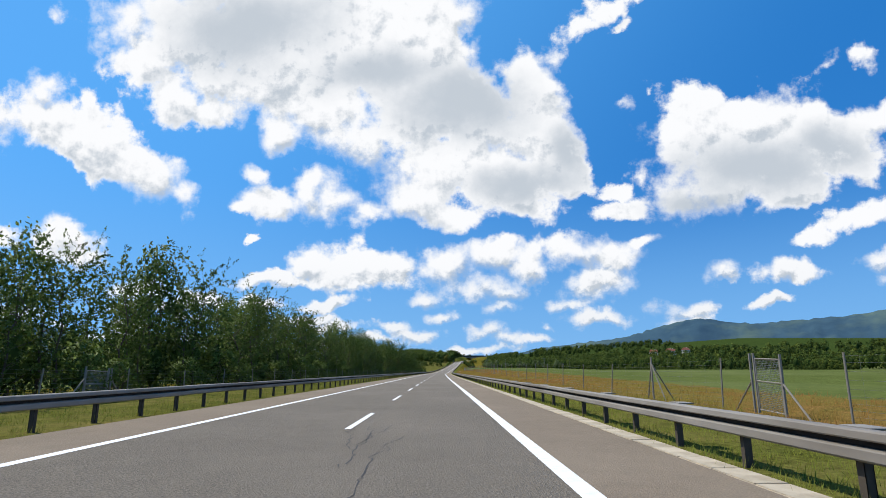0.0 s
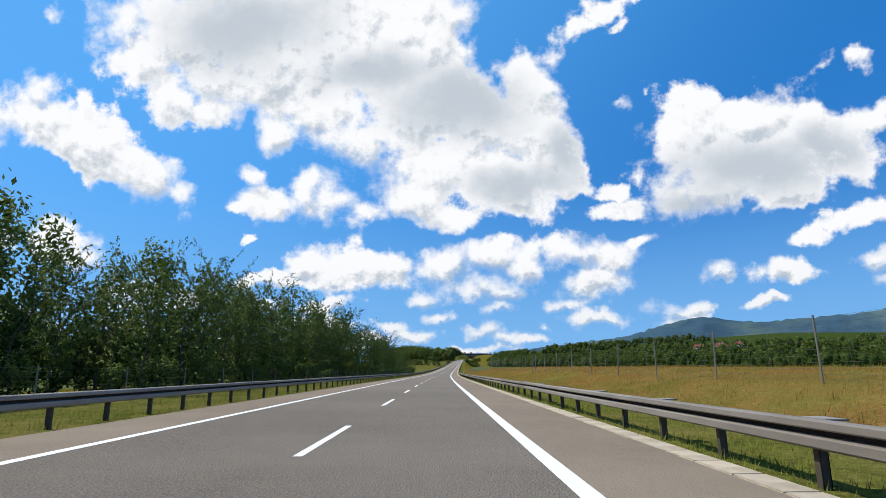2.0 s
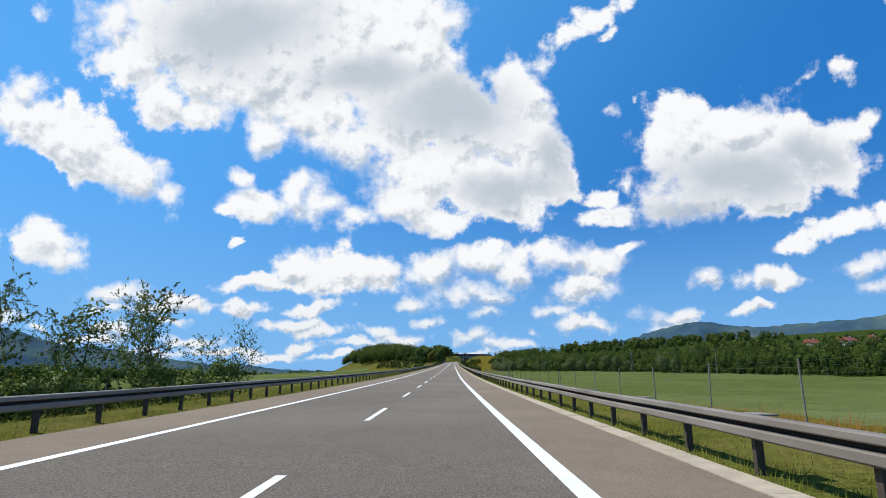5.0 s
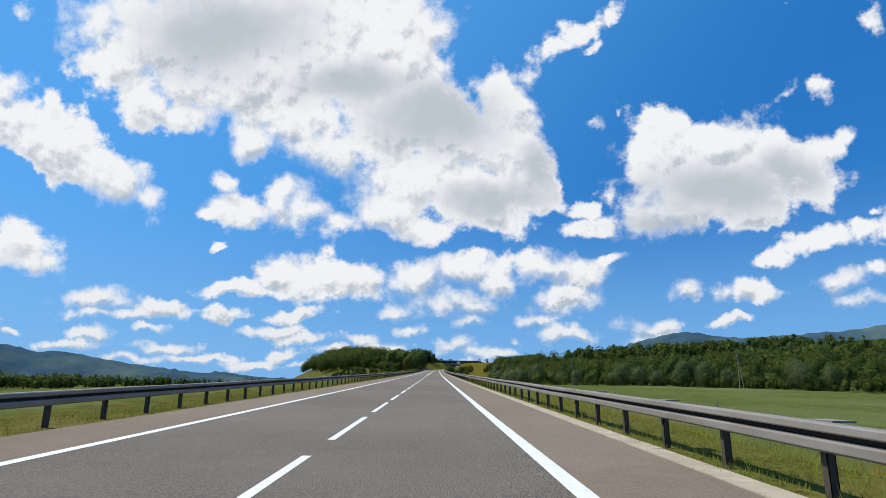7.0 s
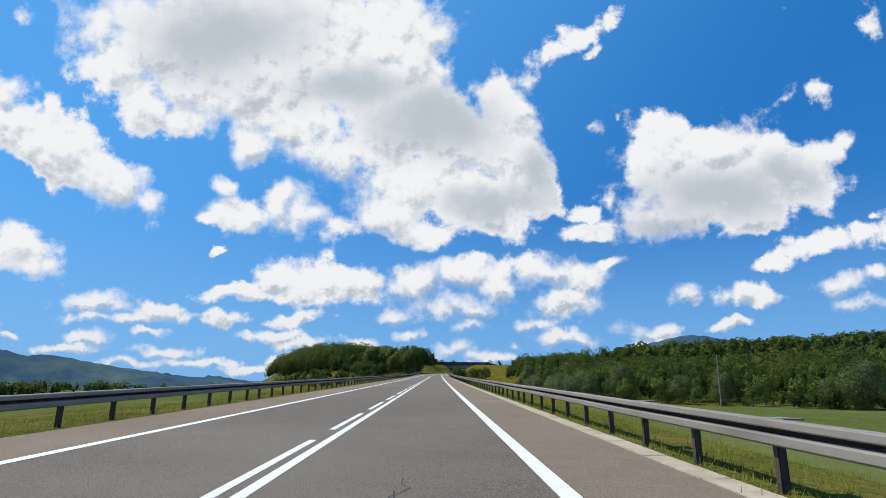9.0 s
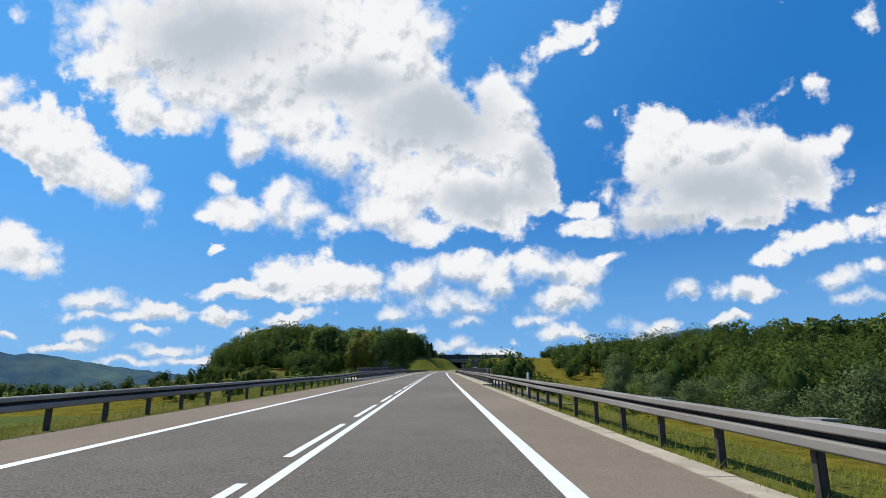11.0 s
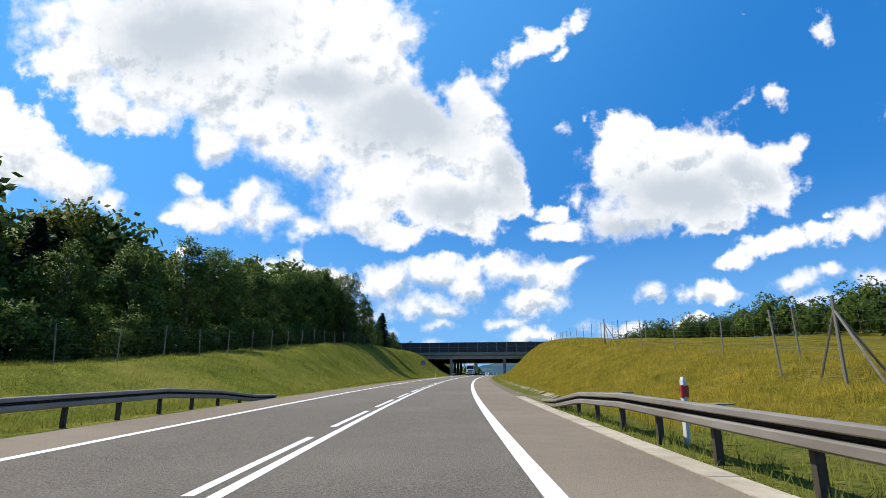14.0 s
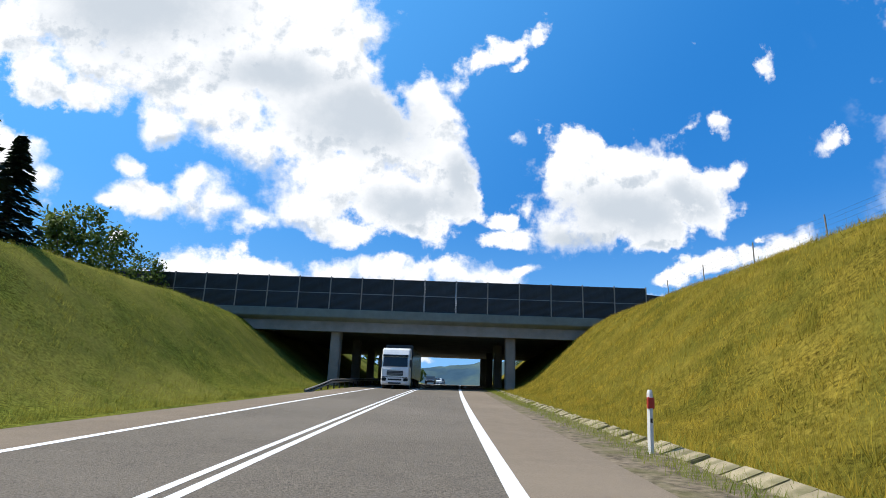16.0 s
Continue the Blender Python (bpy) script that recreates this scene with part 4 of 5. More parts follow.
def gate(s, u, w, h):
    o = spot(s, u)
    g = thing("fence_gate", "galvanised steel mesh gate with side struts in the fence", "gate", "fence gates", at=Matrix.Translation(o))
    for k, ds in enumerate((0, w, w + 0.25)):
        part("gate_post", Build().tube([spot(s + ds, u, -0.3) - o, spot(s + ds, u, h + 0.06) - o], 0.045, 8).mesh("gate_post", "zinc"), g)
    leaf = Build()
    a, c = spot(s + 0.08, u) - o, spot(s + w - 0.08, u) - o
    z = Vector((0, 0, 1))
    for f in (0.12, h - 0.12, h * 0.55):
        leaf.tube([a + z * f, c + z * f], 0.025, 6)
    for p in (a, c):
        leaf.tube([p + z * 0.12, p + z * (h - 0.12)], 0.025, 6)
    part("leaf_frame", leaf.mesh("leaf_frame", "zinc"), g)
    wire = Build()
    for f in np.arange(0.16, h - 0.14, 0.06):
        wire.tube([a + z * f, c + z * f], 0.008, 3, False)
    for k in range(1, 18):
        q = a.lerp(c, k / 18)
        wire.tube([q + z * 0.12, q + z * (h - 0.12)], 0.005, 3, False)
    part("leaf_mesh", wire.mesh("leaf_mesh", "wire"), g)
    for ds, e in ((-1.4, 0), (w + 1.7, w + 0.25)):
        part("strut", Build().tube([spot(s + ds, u, -0.1) - o, spot(s + e, u, 1.1) - o], 0.035, 6).mesh("strut", "wood"), g)


gate(18.9, FR, 1.6, 2.0)
gate(25.9, -13.8, 1.8, 1.55)


# ---- delineators and signs ----
def delineator(s, u, base=0.0, tall=1.0, red=True):
    m = Matrix.Translation(spot(s, u, base)) @ pose(0, 0, 0, 0, 2, -HEADING(s))
    g = thing("delineator_post", "white plastic delineator post with a red reflector" if red else "plain white plastic marker post beside the rail", "road post", "delineator posts", at=m)
    b = Build()
    ring = [(-0.06, 0.03), (-0.03, -0.045), (0.03, -0.045), (0.06, 0.03), (0.0, 0.05)]
    b.loft([[Vector((x * k, y * k, z)) for x, y in ring] for z, k in ((-0.2, 1), (tall - 0.06, 1), (tall, 0.7))], True, True)
    part("body", b.mesh("body", "white"), g)
    if red:
        part("reflector", Build().box((-0.065, -0.055, tall - 0.36), (0.065, 0.03, tall - 0.14), 0.012).mesh("reflector", "red"), g, "red reflector band")
        part("mark", Build().box((-0.02, -0.049, tall - 0.62), (0.02, -0.045, tall - 0.54)).mesh("mark", "black"), g)


for s, u in ((137, 6.75), (290, 6.75), (1018, 6.75), (134.5, -7.1), (286, -7.1)):
    delineator(s, u, 0.0, 1.15)
delineator(1143.9, 6.72, 0.05, 1.2)
delineator(1137, -6.9)
delineator(878, 6.95, 0.2, 1.35)
delineator(833, 6.8, 0.0, 1.2, False)


def disc(r, n=32):
    return [(r * math.cos(2 * math.pi * k / n), r * math.sin(2 * math.pi * k / n)) for k in range(n)]


def ring_mesh(name, mat, r0, r1, y):
    a, b = disc(r0), disc(r1)
    vs = [Vector((x, y, z)) for x, z in a + b]
    n = len(a)
    return mesh_of(name, vs, [(k, (k + 1) % n, n + (k + 1) % n, n + k) for k in range(n)], mat)


def round_sign(s, u, height, r, facing, label):
    """A round sign on a pole; facing 1: its face looks back along the road, -1: its back is seen."""
    m = Matrix.Translation(spot(s, u)) @ pose(0, 0, 0, 0, 2.5 if facing < 0 else 0, -HEADING(s) + (0 if facing > 0 else 180))
    g = thing("road_sign", label, "road sign", at=m)
    top = height
    part("pole", Build().tube([(0, 0.06, -0.3), (0, 0.06, top + r * 0.6)], 0.032, 8).mesh("pole", "grey_post"), g)
    b = Build()
    b.loft([[Vector((x, y, z + top)) for x, z in disc(r)] for y in (0.02, -0.012)], True, True)
    plate = part("plate", b.mesh("plate", "white" if facing > 0 else "grey_post"), g)
    if facing > 0:
        part("rim", ring_mesh("rim", "red", r * 0.8, r, -0.0165), plate, "red rim", at=Matrix.Translation((0, 0, top)))
        for x, mat in ((-0.36 * r, "red"), (0.34 * r, "black")):
            c = Build()
            w, h = 0.24 * r, 0.18 * r
            c.add([Vector((x + a * w, -0.0165, top - 0.02 + e * h)) for a, e in ((-1, -1), (-0.65, -1), (-0.65, -0.6), (0.65, -0.6), (0.65, -1), (1, -1), (1, 0.2), (0.75, 1), (-0.75, 1), (-1, 0.2))], [tuple(range(10))])
            part("pictogram", c.mesh("pictogram", mat), plate)
    else:
        c = Build().box((-r * 0.8, 0.02, top + 0.18), (r * 0.8, 0.05, top + 0.22)).box((-r * 0.8, 0.02, top - 0.22), (r * 0.8, 0.05, top - 0.18))
        part("bracket", c.mesh("bracket", "grey_post"), g)


round_sign(667, 8.1, 3.3, 0.52, 1, "round no-overtaking sign with two cars on a thin pole")
round_sign(1123.6, -7.8, 3.0, 0.5, -1, "grey back of a round sign on a slanting pole")

# ---- power poles ----
def power_pole(s, u, h, twin=False):
    g = thing("power_pole", "slender grey concrete power pole with thin wires", "power pole", "power poles", at=Matrix.Translation(spot(s, u)))
    part("pole", Build().tube([(0, 0, -0.5), (0.1, 0, h)], [0.16, 0.1], 8).mesh("pole", "pier"), g)
    if twin:
        part("pole", Build().tube([(1.6, 0, -0.5), (0.25, 0, h)], [0.16, 0.1], 8).mesh("pole", "pier"), g)
    part("crossarm", Build().box((-0.9, -0.05, h - 0.5), (1.0, 0.05, h - 0.4)).mesh("crossarm", "grey_post"), g)
    for x in (-0.8, 0.1, 0.9):
        part("insulator", Build().tube([(x, 0, h - 0.42), (x, 0, h - 0.2)], 0.05, 6).mesh("insulator", "white"), g)


POLES = ((725, 112, 12.5, True), (796, 68, 12.0, False), (655, 132, 12.0, False), (850, 44, 12.0, False))
for p in POLES:
    power_pole(*p)
wb = Build()
for (a, b_) in ((POLES[2], POLES[0]), (POLES[0], POLES[1]), (POLES[1], POLES[3])):
    for x in (-0.8, 0.9):
        p, q = spot(a[0], a[1] + x, a[2] - 0.2), spot(b_[0], b_[1] + x, b_[2] - 0.2)
        wb.tube([p.lerp(q, f) - Vector((0, 0, 4 * 0.8 * f * (1 - f))) for f in np.linspace(0, 1, 9)], 0.012, 3, False)
thing("power_line", "thin sagging power wires between the poles", "power line", mesh=wb.mesh("power_line", "wire"))

# ---- overpass ----
BS, BW = 1185.5, 42.0
over = thing("overpass", "wide concrete overpass with dark noise barrier panels across the cutting", "bridge", at=Matrix.Translation(road(BS)) @ pose(0, 0, 0, 0, 0.2, -12.3))
part("deck", Build().box((-36, 0.05, 5.35), (36, BW, 6.3)).box((-36, 0.0, 4.95), (36, 0.8, 5.35)).mesh("deck", "pier"), over)
b = Build()
b.loft([[Vector((x, y, z)) for y, z in ((0.0, 5.9), (-0.42, 6.15), (-0.5, 6.25), (-0.5, 6.95), (-0.46, 7.0), (0.6, 7.02), (0.6, 5.9))] for x in (-36, 36)], True, True)
part("fascia", b.mesh("fascia", "beam"), over, "greenish grey concrete edge beam")
for x in (-8.3, 8.3):
    for y in (0.5, 13.5, 26.5, BW - 1.9):
        part("pier", Build().box((x - 0.45, y, -0.8), (x + 0.45, y + 1.4, 5.4), 0.12).mesh("pier", "pier"), over)
for x in (-21, 21):
    part("abutment", Build().box((x - 0.6, 0.3, -2.0), (x + 0.6, BW, 5.4)).mesh("abutment", "pier"), over)
half = []
for z0, z1 in ((0.02, 1.52), (1.58, 3.06)):
    face = [(-0.05, z0)]
    for k in range(14):
        za, zb = z0 + (z1 - z0) * k / 14, z0 + (z1 - z0) * (k + 0.55) / 14
        face += [(-0.055, za + 0.004), (-0.085, za + 0.02), (-0.085, zb), (-0.055, zb + 0.016)]
    face += [(-0.05, z1), (0.05, z1), (0.05, z0)]
    pb = Build().loft([[Vector((x, y, z)) for y, z in face] for x in (-1.44, 1.44)], True, True)
    half.append(pb.mesh("noise_panel", "panel"))
bar = Build().box((-1.46, -0.08, 1.52), (1.46, 0.03, 1.58)).mesh("panel_rail", "grey_post")
pst = Build().box((-0.05, -0.12, 0), (0.05, 0.1, 3.14)).mesh("panel_post", "pier")
for i in range(-12, 7):
    at = Matrix.Translation((i * 3.0 + 1.5, -0.2, 7.0))
    for hm in half:
        part("noise_panel", hm, over, at=at)
    part("panel_rail", bar, over, at=at)
    part("panel_post", pst, over, at=Matrix.Translation((i * 3.0, -0.2, 7.0)))
part("panel_post", pst, over, at=Matrix.Translation((21.0, -0.2, 7.0)))
for k, (x, y, turn) in enumerate(((22.4, 0.3, 22), (25.1, 1.8, 35), (27.4, 3.8, 45))):
    for hm in half:
        part("noise_panel", hm, over, "noise barrier end panel set at an angle", at=Matrix.Translation((x, y, 6.4 - 0.5 * k)) @ pose(0, 0, 0, 0, 0, turn))
    part("panel_post", pst, over, at=Matrix.Translation((x + 1.4, y + 0.8, 6.4 - 0.5 * k)))

# ---- vehicles ----
def wheel(parent, x, y, r=0.5, w=0.3):
    tyre = part("wheel", Build().tube([(x - w / 2, y, r), (x - w / 2 + 0.04, y, r), (x + w / 2 - 0.04, y, r), (x + w / 2, y, r)], [r * 0.92, r, r, r * 0.92], 20).mesh("wheel", "tyre"), parent)
    part("rim", Build().tube([(x - w / 2 - 0.01, y, r), (x + w / 2 + 0.01, y, r)], r * 0.55, 14).mesh("rim", "grey_post"), tyre)


def lorry(s, u):
    g = thing("lorry", "white articulated lorry with a dark box trailer under the bridge", "truck", at=Matrix.Translation(road(s, u, 0.005)) @ pose(0, 0, 0, 0, 0, -HEADING(s)))
    cab = Build()
    prof = [(0.15, 0.35), (0.0, 0.5), (0.0, 1.7), (0.06, 1.8), (0.2, 2.95), (0.42, 3.35), (0.9, 3.55), (2.1, 3.6), (2.15, 0.6), (2.0, 0.35)]
    cab.loft([[Vector((x * 1.22, y + (0.16 if abs(x) > 0.97 else 0), z)) for y, z in prof] for x in (-1.0, -0.93, 0.93, 1.0)], True, True)
    body = part("cab", cab.mesh("cab", "paint_white"), g, "white cab")
    part("windscreen", Build().add([(-1.08, 0.035, 1.9), (1.08, 0.035, 1.9), (1.04, 0.14, 2.72), (-1.04, 0.14, 2.72)], [(0, 1, 2, 3)]).mesh("windscreen", "glass"), body)
    part("sun_visor", Build().box((-1.1, -0.06, 2.76), (1.1, 0.22, 2.92), 0.03).mesh("sun_visor", "paint_black"), body)
    gr = Build().box((-0.72, -0.04, 1.12), (0.72, 0.02, 1.55), 0.03)
    part("grille", gr.mesh("grille", "black"), body, "black grille")
    for k in range(3):
        part("grille_slat", Build().box((-0.7, -0.055, 1.18 + 0.12 * k), (0.7, -0.035, 1.22 + 0.12 * k)).mesh("grille_slat", "grey_post"), body)
    part("lower_intake", Build().box((-0.55, -0.05, 0.42), (0.55, 0.02, 0.56), 0.02).mesh("lower_intake", "black"), body)
    part("bumper_gap", Build().box((-1.1, -0.03, 0.98), (1.1, 0.02, 1.03)).mesh("bumper_gap", "black"), body)
    part("intake", Build().box((-0.6, -0.04, 0.72), (0.6, 0.02, 0.86), 0.02).mesh("intake", "black"), body)
    for x in (-0.95, 0.95):
        part("headlight", Build().box((x - 0.2, -0.05, 0.66), (x + 0.2, 0.03, 0.94), 0.04).mesh("headlight", "glass"), body)
        part("mirror", Build().box((x * 1.42 - 0.09, 0.15, 1.85), (x * 1.42 + 0.09, 0.3, 2.55), 0.04).mesh("mirror", "black"), body)
    part("trailer", Build().box((-1.27, 2.7, 1.0), (1.27, 15.5, 3.98), 0.04).mesh("trailer", "paint_black"), g, "dark box trailer")
    part("chassis", Build().box((-0.9, 0.5, 0.45), (0.9, 15.3, 1.0)).mesh("chassis", "black"), g)
    for y in (1.4, 4.6, 11.0, 12.3, 13.6):
        for x in (-1.05, 1.05):
            wheel(g, x, y)


def car(s, u, paint, label):
    g = thing("car", label, "car", "cars beyond the bridge", at=Matrix.Translation(road(s, u, 0.005)) @ pose(0, 0, 0, 0, 0, -HEADING(s)))
    b = Build()
    prof = [(0.0, 0.3), (0.0, 0.65), (0.25, 0.8), (1.2, 0.95), (1.9, 1.42), (3.3, 1.45), (4.0, 1.05), (4.3, 0.95), (4.35, 0.35)]
    b.loft([[Vector((x * 0.9 * (1 if z < 1.0 else 0.85), y, z)) for y, z in prof] for x in (-1, -0.9, 0.9, 1)], True, True)
    body = part("body", b.mesh("body", paint), g)
    part("windscreen", Build().add([(-0.66, 1.22, 0.99), (0.66, 1.22, 0.99), (0.6, 1.86, 1.4), (-0.6, 1.86, 1.4)], [(0, 1, 2, 3)]).mesh("windscreen", "glass"), body)
    for x in (-0.62, 0.62):
        part("headlight", Build().box((x - 0.16, -0.02, 0.58), (x + 0.16, 0.06, 0.72), 0.02).mesh("headlight", "white"), body)
    part("grille", Build().box((-0.4, -0.03, 0.42), (0.4, 0.03, 0.58), 0.02).mesh("grille", "black"), body)
    for y in (0.8, 3.5):
        for x in (-0.8, 0.8):
            wheel(g, x, y, 0.32, 0.2)


lorry(1182.5, -2.1)
car(1236, -1.9, "paint_black", "black car driving towards the bridge in the far lane")
car(1262, -1.9, "paint_white", "white car driving towards the bridge in the far lane")
car(1276, -1.8, "paint_black", "dark car following a white car in the far lane")

# ---- houses on the wooded slope ----
def house(s, u, w, d, h, turn):
    g = thing("house", "pale plastered house with a red tiled roof among trees", "house", "hillside houses", at=Matrix.Translation(spot(s, u)) @ pose(0, 0, 0, 0, 0, turn))
    part("wall", Build().box((-w / 2, -d / 2, -2), (w / 2, d / 2, h)).mesh("wall", "plaster"), g)
    b = Build()
    b.loft([[Vector((x, -d / 2 - 0.5, h - 0.2)), Vector((x, 0, h + d * 0.42)), Vector((x, d / 2 + 0.5, h - 0.2))] for x in (-w / 2 - 0.4, w / 2 + 0.4)], True, True)
    part("roof", b.mesh("roof", "roof"), g, "red tiled roof")
    part("chimney", Build().box((w * 0.2, -0.4, h), (w * 0.2 + 0.7, 0.4, h + d * 0.42 + 0.8)).mesh("chimney", "plaster"), g)
    for x in (-w * 0.3, 0, w * 0.3):
        for y, sgn in ((-d / 2, -1),):
            win = part("window", Build().box((x - 0.5, y - 0.03, h * 0.4), (x + 0.5, y + 0.05, h * 0.75)).mesh("window", "white"), g)
            part("pane", Build().box((x - 0.42, y - 0.04, h * 0.43), (x + 0.42, y - 0.02, h * 0.72)).mesh("pane", "glass"), win)


for s, u, w, t in ((800, 296, 13, 25), (816, 300, 10, 40), (812, 276, 9, 10), (806, 318, 9, 30)):
    house(s, u, w, 7.5, 5.5, t)


# ---- trees ----
def tree_meshes(seed, height, spread, leaf, mat, clusters=110, per=42, low=0.22, puff=0.36, limbs=0.5, corners=4):
    """Trunk with limbs, and a crown of small leaves in clumps at the limbs' ends."""
    rng = np.random.default_rng(seed)
    b = Build()
    top = height * 0.86
    bend = rng.normal(0, 0.25, (6, 2))
    spine = [Vector((bend[k][0] * k / 5, bend[k][1] * k / 5, top * k / 5 - 0.3 * (k == 0))) for k in range(6)]
    b.tube(spine, [height * 0.015 * (1 - 0.85 * k / 5) for k in range(6)], 7)
    heads = []
    lobes = rng.random(8) * 0.5 + 0.65
    for k in range(clusters):
        f = low + (1 - low) * rng.random() ** 0.9
        wide = spread * (0.3 + 0.7 * math.sin(math.pi * min(1, (f - low) / (1 - low) * 0.86 + 0.12)) ** 0.8)
        ang = rng.random() * 2 * math.pi
        r = wide * (0.35 + 0.65 * rng.random() ** 0.6) * lobes[int(ang / 6.2832 * 8) % 8]
        heads.append(Vector((r * math.cos(ang), r * math.sin(ang), height * f * (0.94 + 0.12 * rng.random()))))
    for hd in heads[: int(clusters * limbs)]:
        z = max(hd.z - 0.25 * height * (0.4 + 0.6 * rng.random()), height * 0.1)
        f = min(z / top, 0.98) * 5
        i = min(int(f), 4)
        root = spine[i].lerp(spine[i + 1], f - i)
        mid_ = root.lerp(hd, 0.55) + Vector((0, 0, -0.1))
        b.tube([root, mid_, hd], [height * 0.005, height * 0.0035, 0.008], 4, False)
    c = np.array([tuple(h) for h in heads])
    n = clusters * per
    cen = np.repeat(c, per, axis=0) + rng.normal(0, 1, (n, 3)) * np.array([0.45, 0.45, 0.36]) * spread * puff
    nor = rng.normal(0, 1, (n, 3)) + np.array([0, 0, 0.7])
    nor /= np.linalg.norm(nor, axis=1, keepdims=True)
    a = np.cross(nor, rng.normal(0, 1, (n, 3)))
    a /= np.linalg.norm(a, axis=1, keepdims=True)
    q = np.cross(nor, a)
    size = leaf * (0.6 + 0.8 * rng.random((n, 1)))
    vs = np.stack([cen - a * size, cen - q * size * 0.55, cen + a * size, cen + q * size * 0.55] if corners == 4 else [cen - a * size, cen + (a * 0.6 - q * 0.7) * size, cen + (a * 0.6 + q * 0.7) * size], axis=1).reshape(-1, 3)
    vs[:, 2] = np.maximum(vs[:, 2], 0.1)
    hub = np.repeat(c, per, axis=0)
    soft = 0.95 * (cen - hub) / (spread * puff) + (hub - np.array([0, 0, height * 0.5])) / np.array([spread, spread, height * 0.5]) + 0.3 * nor
    soft /= np.linalg.norm(soft, axis=1, keepdims=True)
    return b.mesh("trunk", "bark", True), big_mesh("crown", vs, np.arange(corners * n).reshape(-1, corners), mat, np.repeat(soft, corners, axis=0))


def young_tree(seed, height, spread, leaf, mat, branches=44, twigs=7, per=13, low=0.08, lean=0.0):
    """A slender tree with rising branches; leafy twigs stand off them all along, so that shoots break the outline."""
    rng = np.random.default_rng(seed)
    b = Build()
    spine = [Vector((rng.normal() * 0.12 * k + lean * k, rng.normal() * 0.12 * k, height * 0.98 * k / 6 - 0.3 * (k == 0))) for k in range(7)]
    b.tube(spine, [height * 0.011 * (1 - 0.93 * k / 6) for k in range(7)], 6)
    cen, out_, hubs = [], [], []
    for k in range(branches):
        f = low + (0.97 - low) * (k + rng.random()) / branches
        i = min(int(f * 6), 5)
        root = spine[i].lerp(spine[i + 1], f * 6 - i)
        reach = spread * (0.25 + 0.95 * math.sin(math.pi * min(1.0, 0.2 + 0.8 * (1 - f))) ** 0.8) * rng.uniform(0.55, 1.3)
        ang = 2.4 * k + rng.normal() * 0.4
        rise = rng.uniform(0.35, 0.95) + 0.7 * max(0.0, f - 0.6)
        way = Vector((math.cos(ang), math.sin(ang), rise))
        tip = root + way * reach
        bow = root.lerp(tip, 0.55) - Vector((0, 0, 0.08 * reach))
        if k % 2 == 0:
            b.tube([root, bow, tip], [height * 0.0042 * (1.15 - f), height * 0.003 * (1.15 - f), 0.006], 3, False)
        for j in range(twigs):
            g = 0.2 + 0.8 * (j + rng.random()) / twigs
            at_ = root.lerp(bow, g / 0.55) if g < 0.55 else bow.lerp(tip, (g - 0.55) / 0.45)
            long = reach * rng.uniform(0.12, 0.34)
            side = np.array(way.normalized()) * 0.55 + rng.normal(0, 0.55, 3)
            h = np.linspace(0.1, 1.0, per)[:, None] * long
            pts = np.array(at_) + side * h + rng.normal(0, 0.055 * height / 10, (per, 3))
            cen.append(pts)
            out_.append(np.tile(side, (per, 1)))
            hubs.append(np.tile(np.array(at_) - np.array(way) * 0.15, (per, 1)))
    cen, out_, hubs = np.concatenate(cen), np.concatenate(out_), np.concatenate(hubs)
    n = len(cen)
    nor = rng.normal(0, 0.6, (n, 3)) + np.array([0, 0, 0.8])
    a = out_ + rng.normal(0, 0.5, (n, 3))
    a /= np.linalg.norm(a, axis=1, keepdims=True)
    q = np.cross(nor, a)
    q /= np.linalg.norm(q, axis=1, keepdims=True)
    size = leaf * rng.uniform(0.6, 1.35, (n, 1))
    vs = np.stack([cen - a * size, cen - q * size * 0.5, cen + a * size, cen + q * size * 0.5], axis=1).reshape(-1, 3)
    vs[:, 2] = np.maximum(vs[:, 2], 0.08)
    soft = 1.6 * (cen - hubs) / (0.3 * spread) + np.stack([cen[:, 0], cen[:, 1], np.full(n, 0.35 * spread)], 1) / spread + 0.35 * nor
    soft /= np.linalg.norm(soft, axis=1, keepdims=True)
    return b.mesh("trunk", "bark", True), big_mesh("crown", vs, np.arange(4 * n).reshape(-1, 4), mat, np.repeat(soft, 4, axis=0))


def fir_meshes(seed, height, spread):
    rng = np.random.default_rng(seed)
    b = Build()
    b.tube([(0, 0, -0.3), (0, 0, height * 0.5), (0, 0, height * 0.98)], [height * 0.017, height * 0.01, 0.01], 6)
    cen, way = [], []
    z = height * 0.08
    while z < height * 0.98:
        r = spread * (1 - z / height) ** 0.9 + 0.1
        for k in range(11):
            ang, reach = rng.random() * 6.283, r * (0.75 + 0.4 * rng.random())
            for f in np.linspace(0.15, 1, 10):
                cen.append((reach * f * math.cos(ang), reach * f * math.sin(ang), z - 0.25 * reach * f * f + rng.normal() * 0.05))
                way.append((math.cos(ang + rng.normal() * 0.5), math.sin(ang + rng.normal() * 0.5), -0.25 + rng.normal() * 0.2))
        z += height * 0.03
    cen, a = np.array(cen), np.array(way)
    n = len(cen)
    q = np.cross(a, rng.normal(0, 1, (n, 3)) * 0.4 + np.array([0, 0, 1]))
    size = 0.3 * (0.6 + 0.7 * rng.random((n, 1)))
    vs = np.stack([cen - a * size, cen - q * size * 0.4, cen + a * size, cen + q * size * 0.4], axis=1).reshape(-1, 3)
    return b.mesh("trunk", "bark", True), big_mesh("crown", vs, np.arange(4 * n).reshape(-1, 4), "needle")


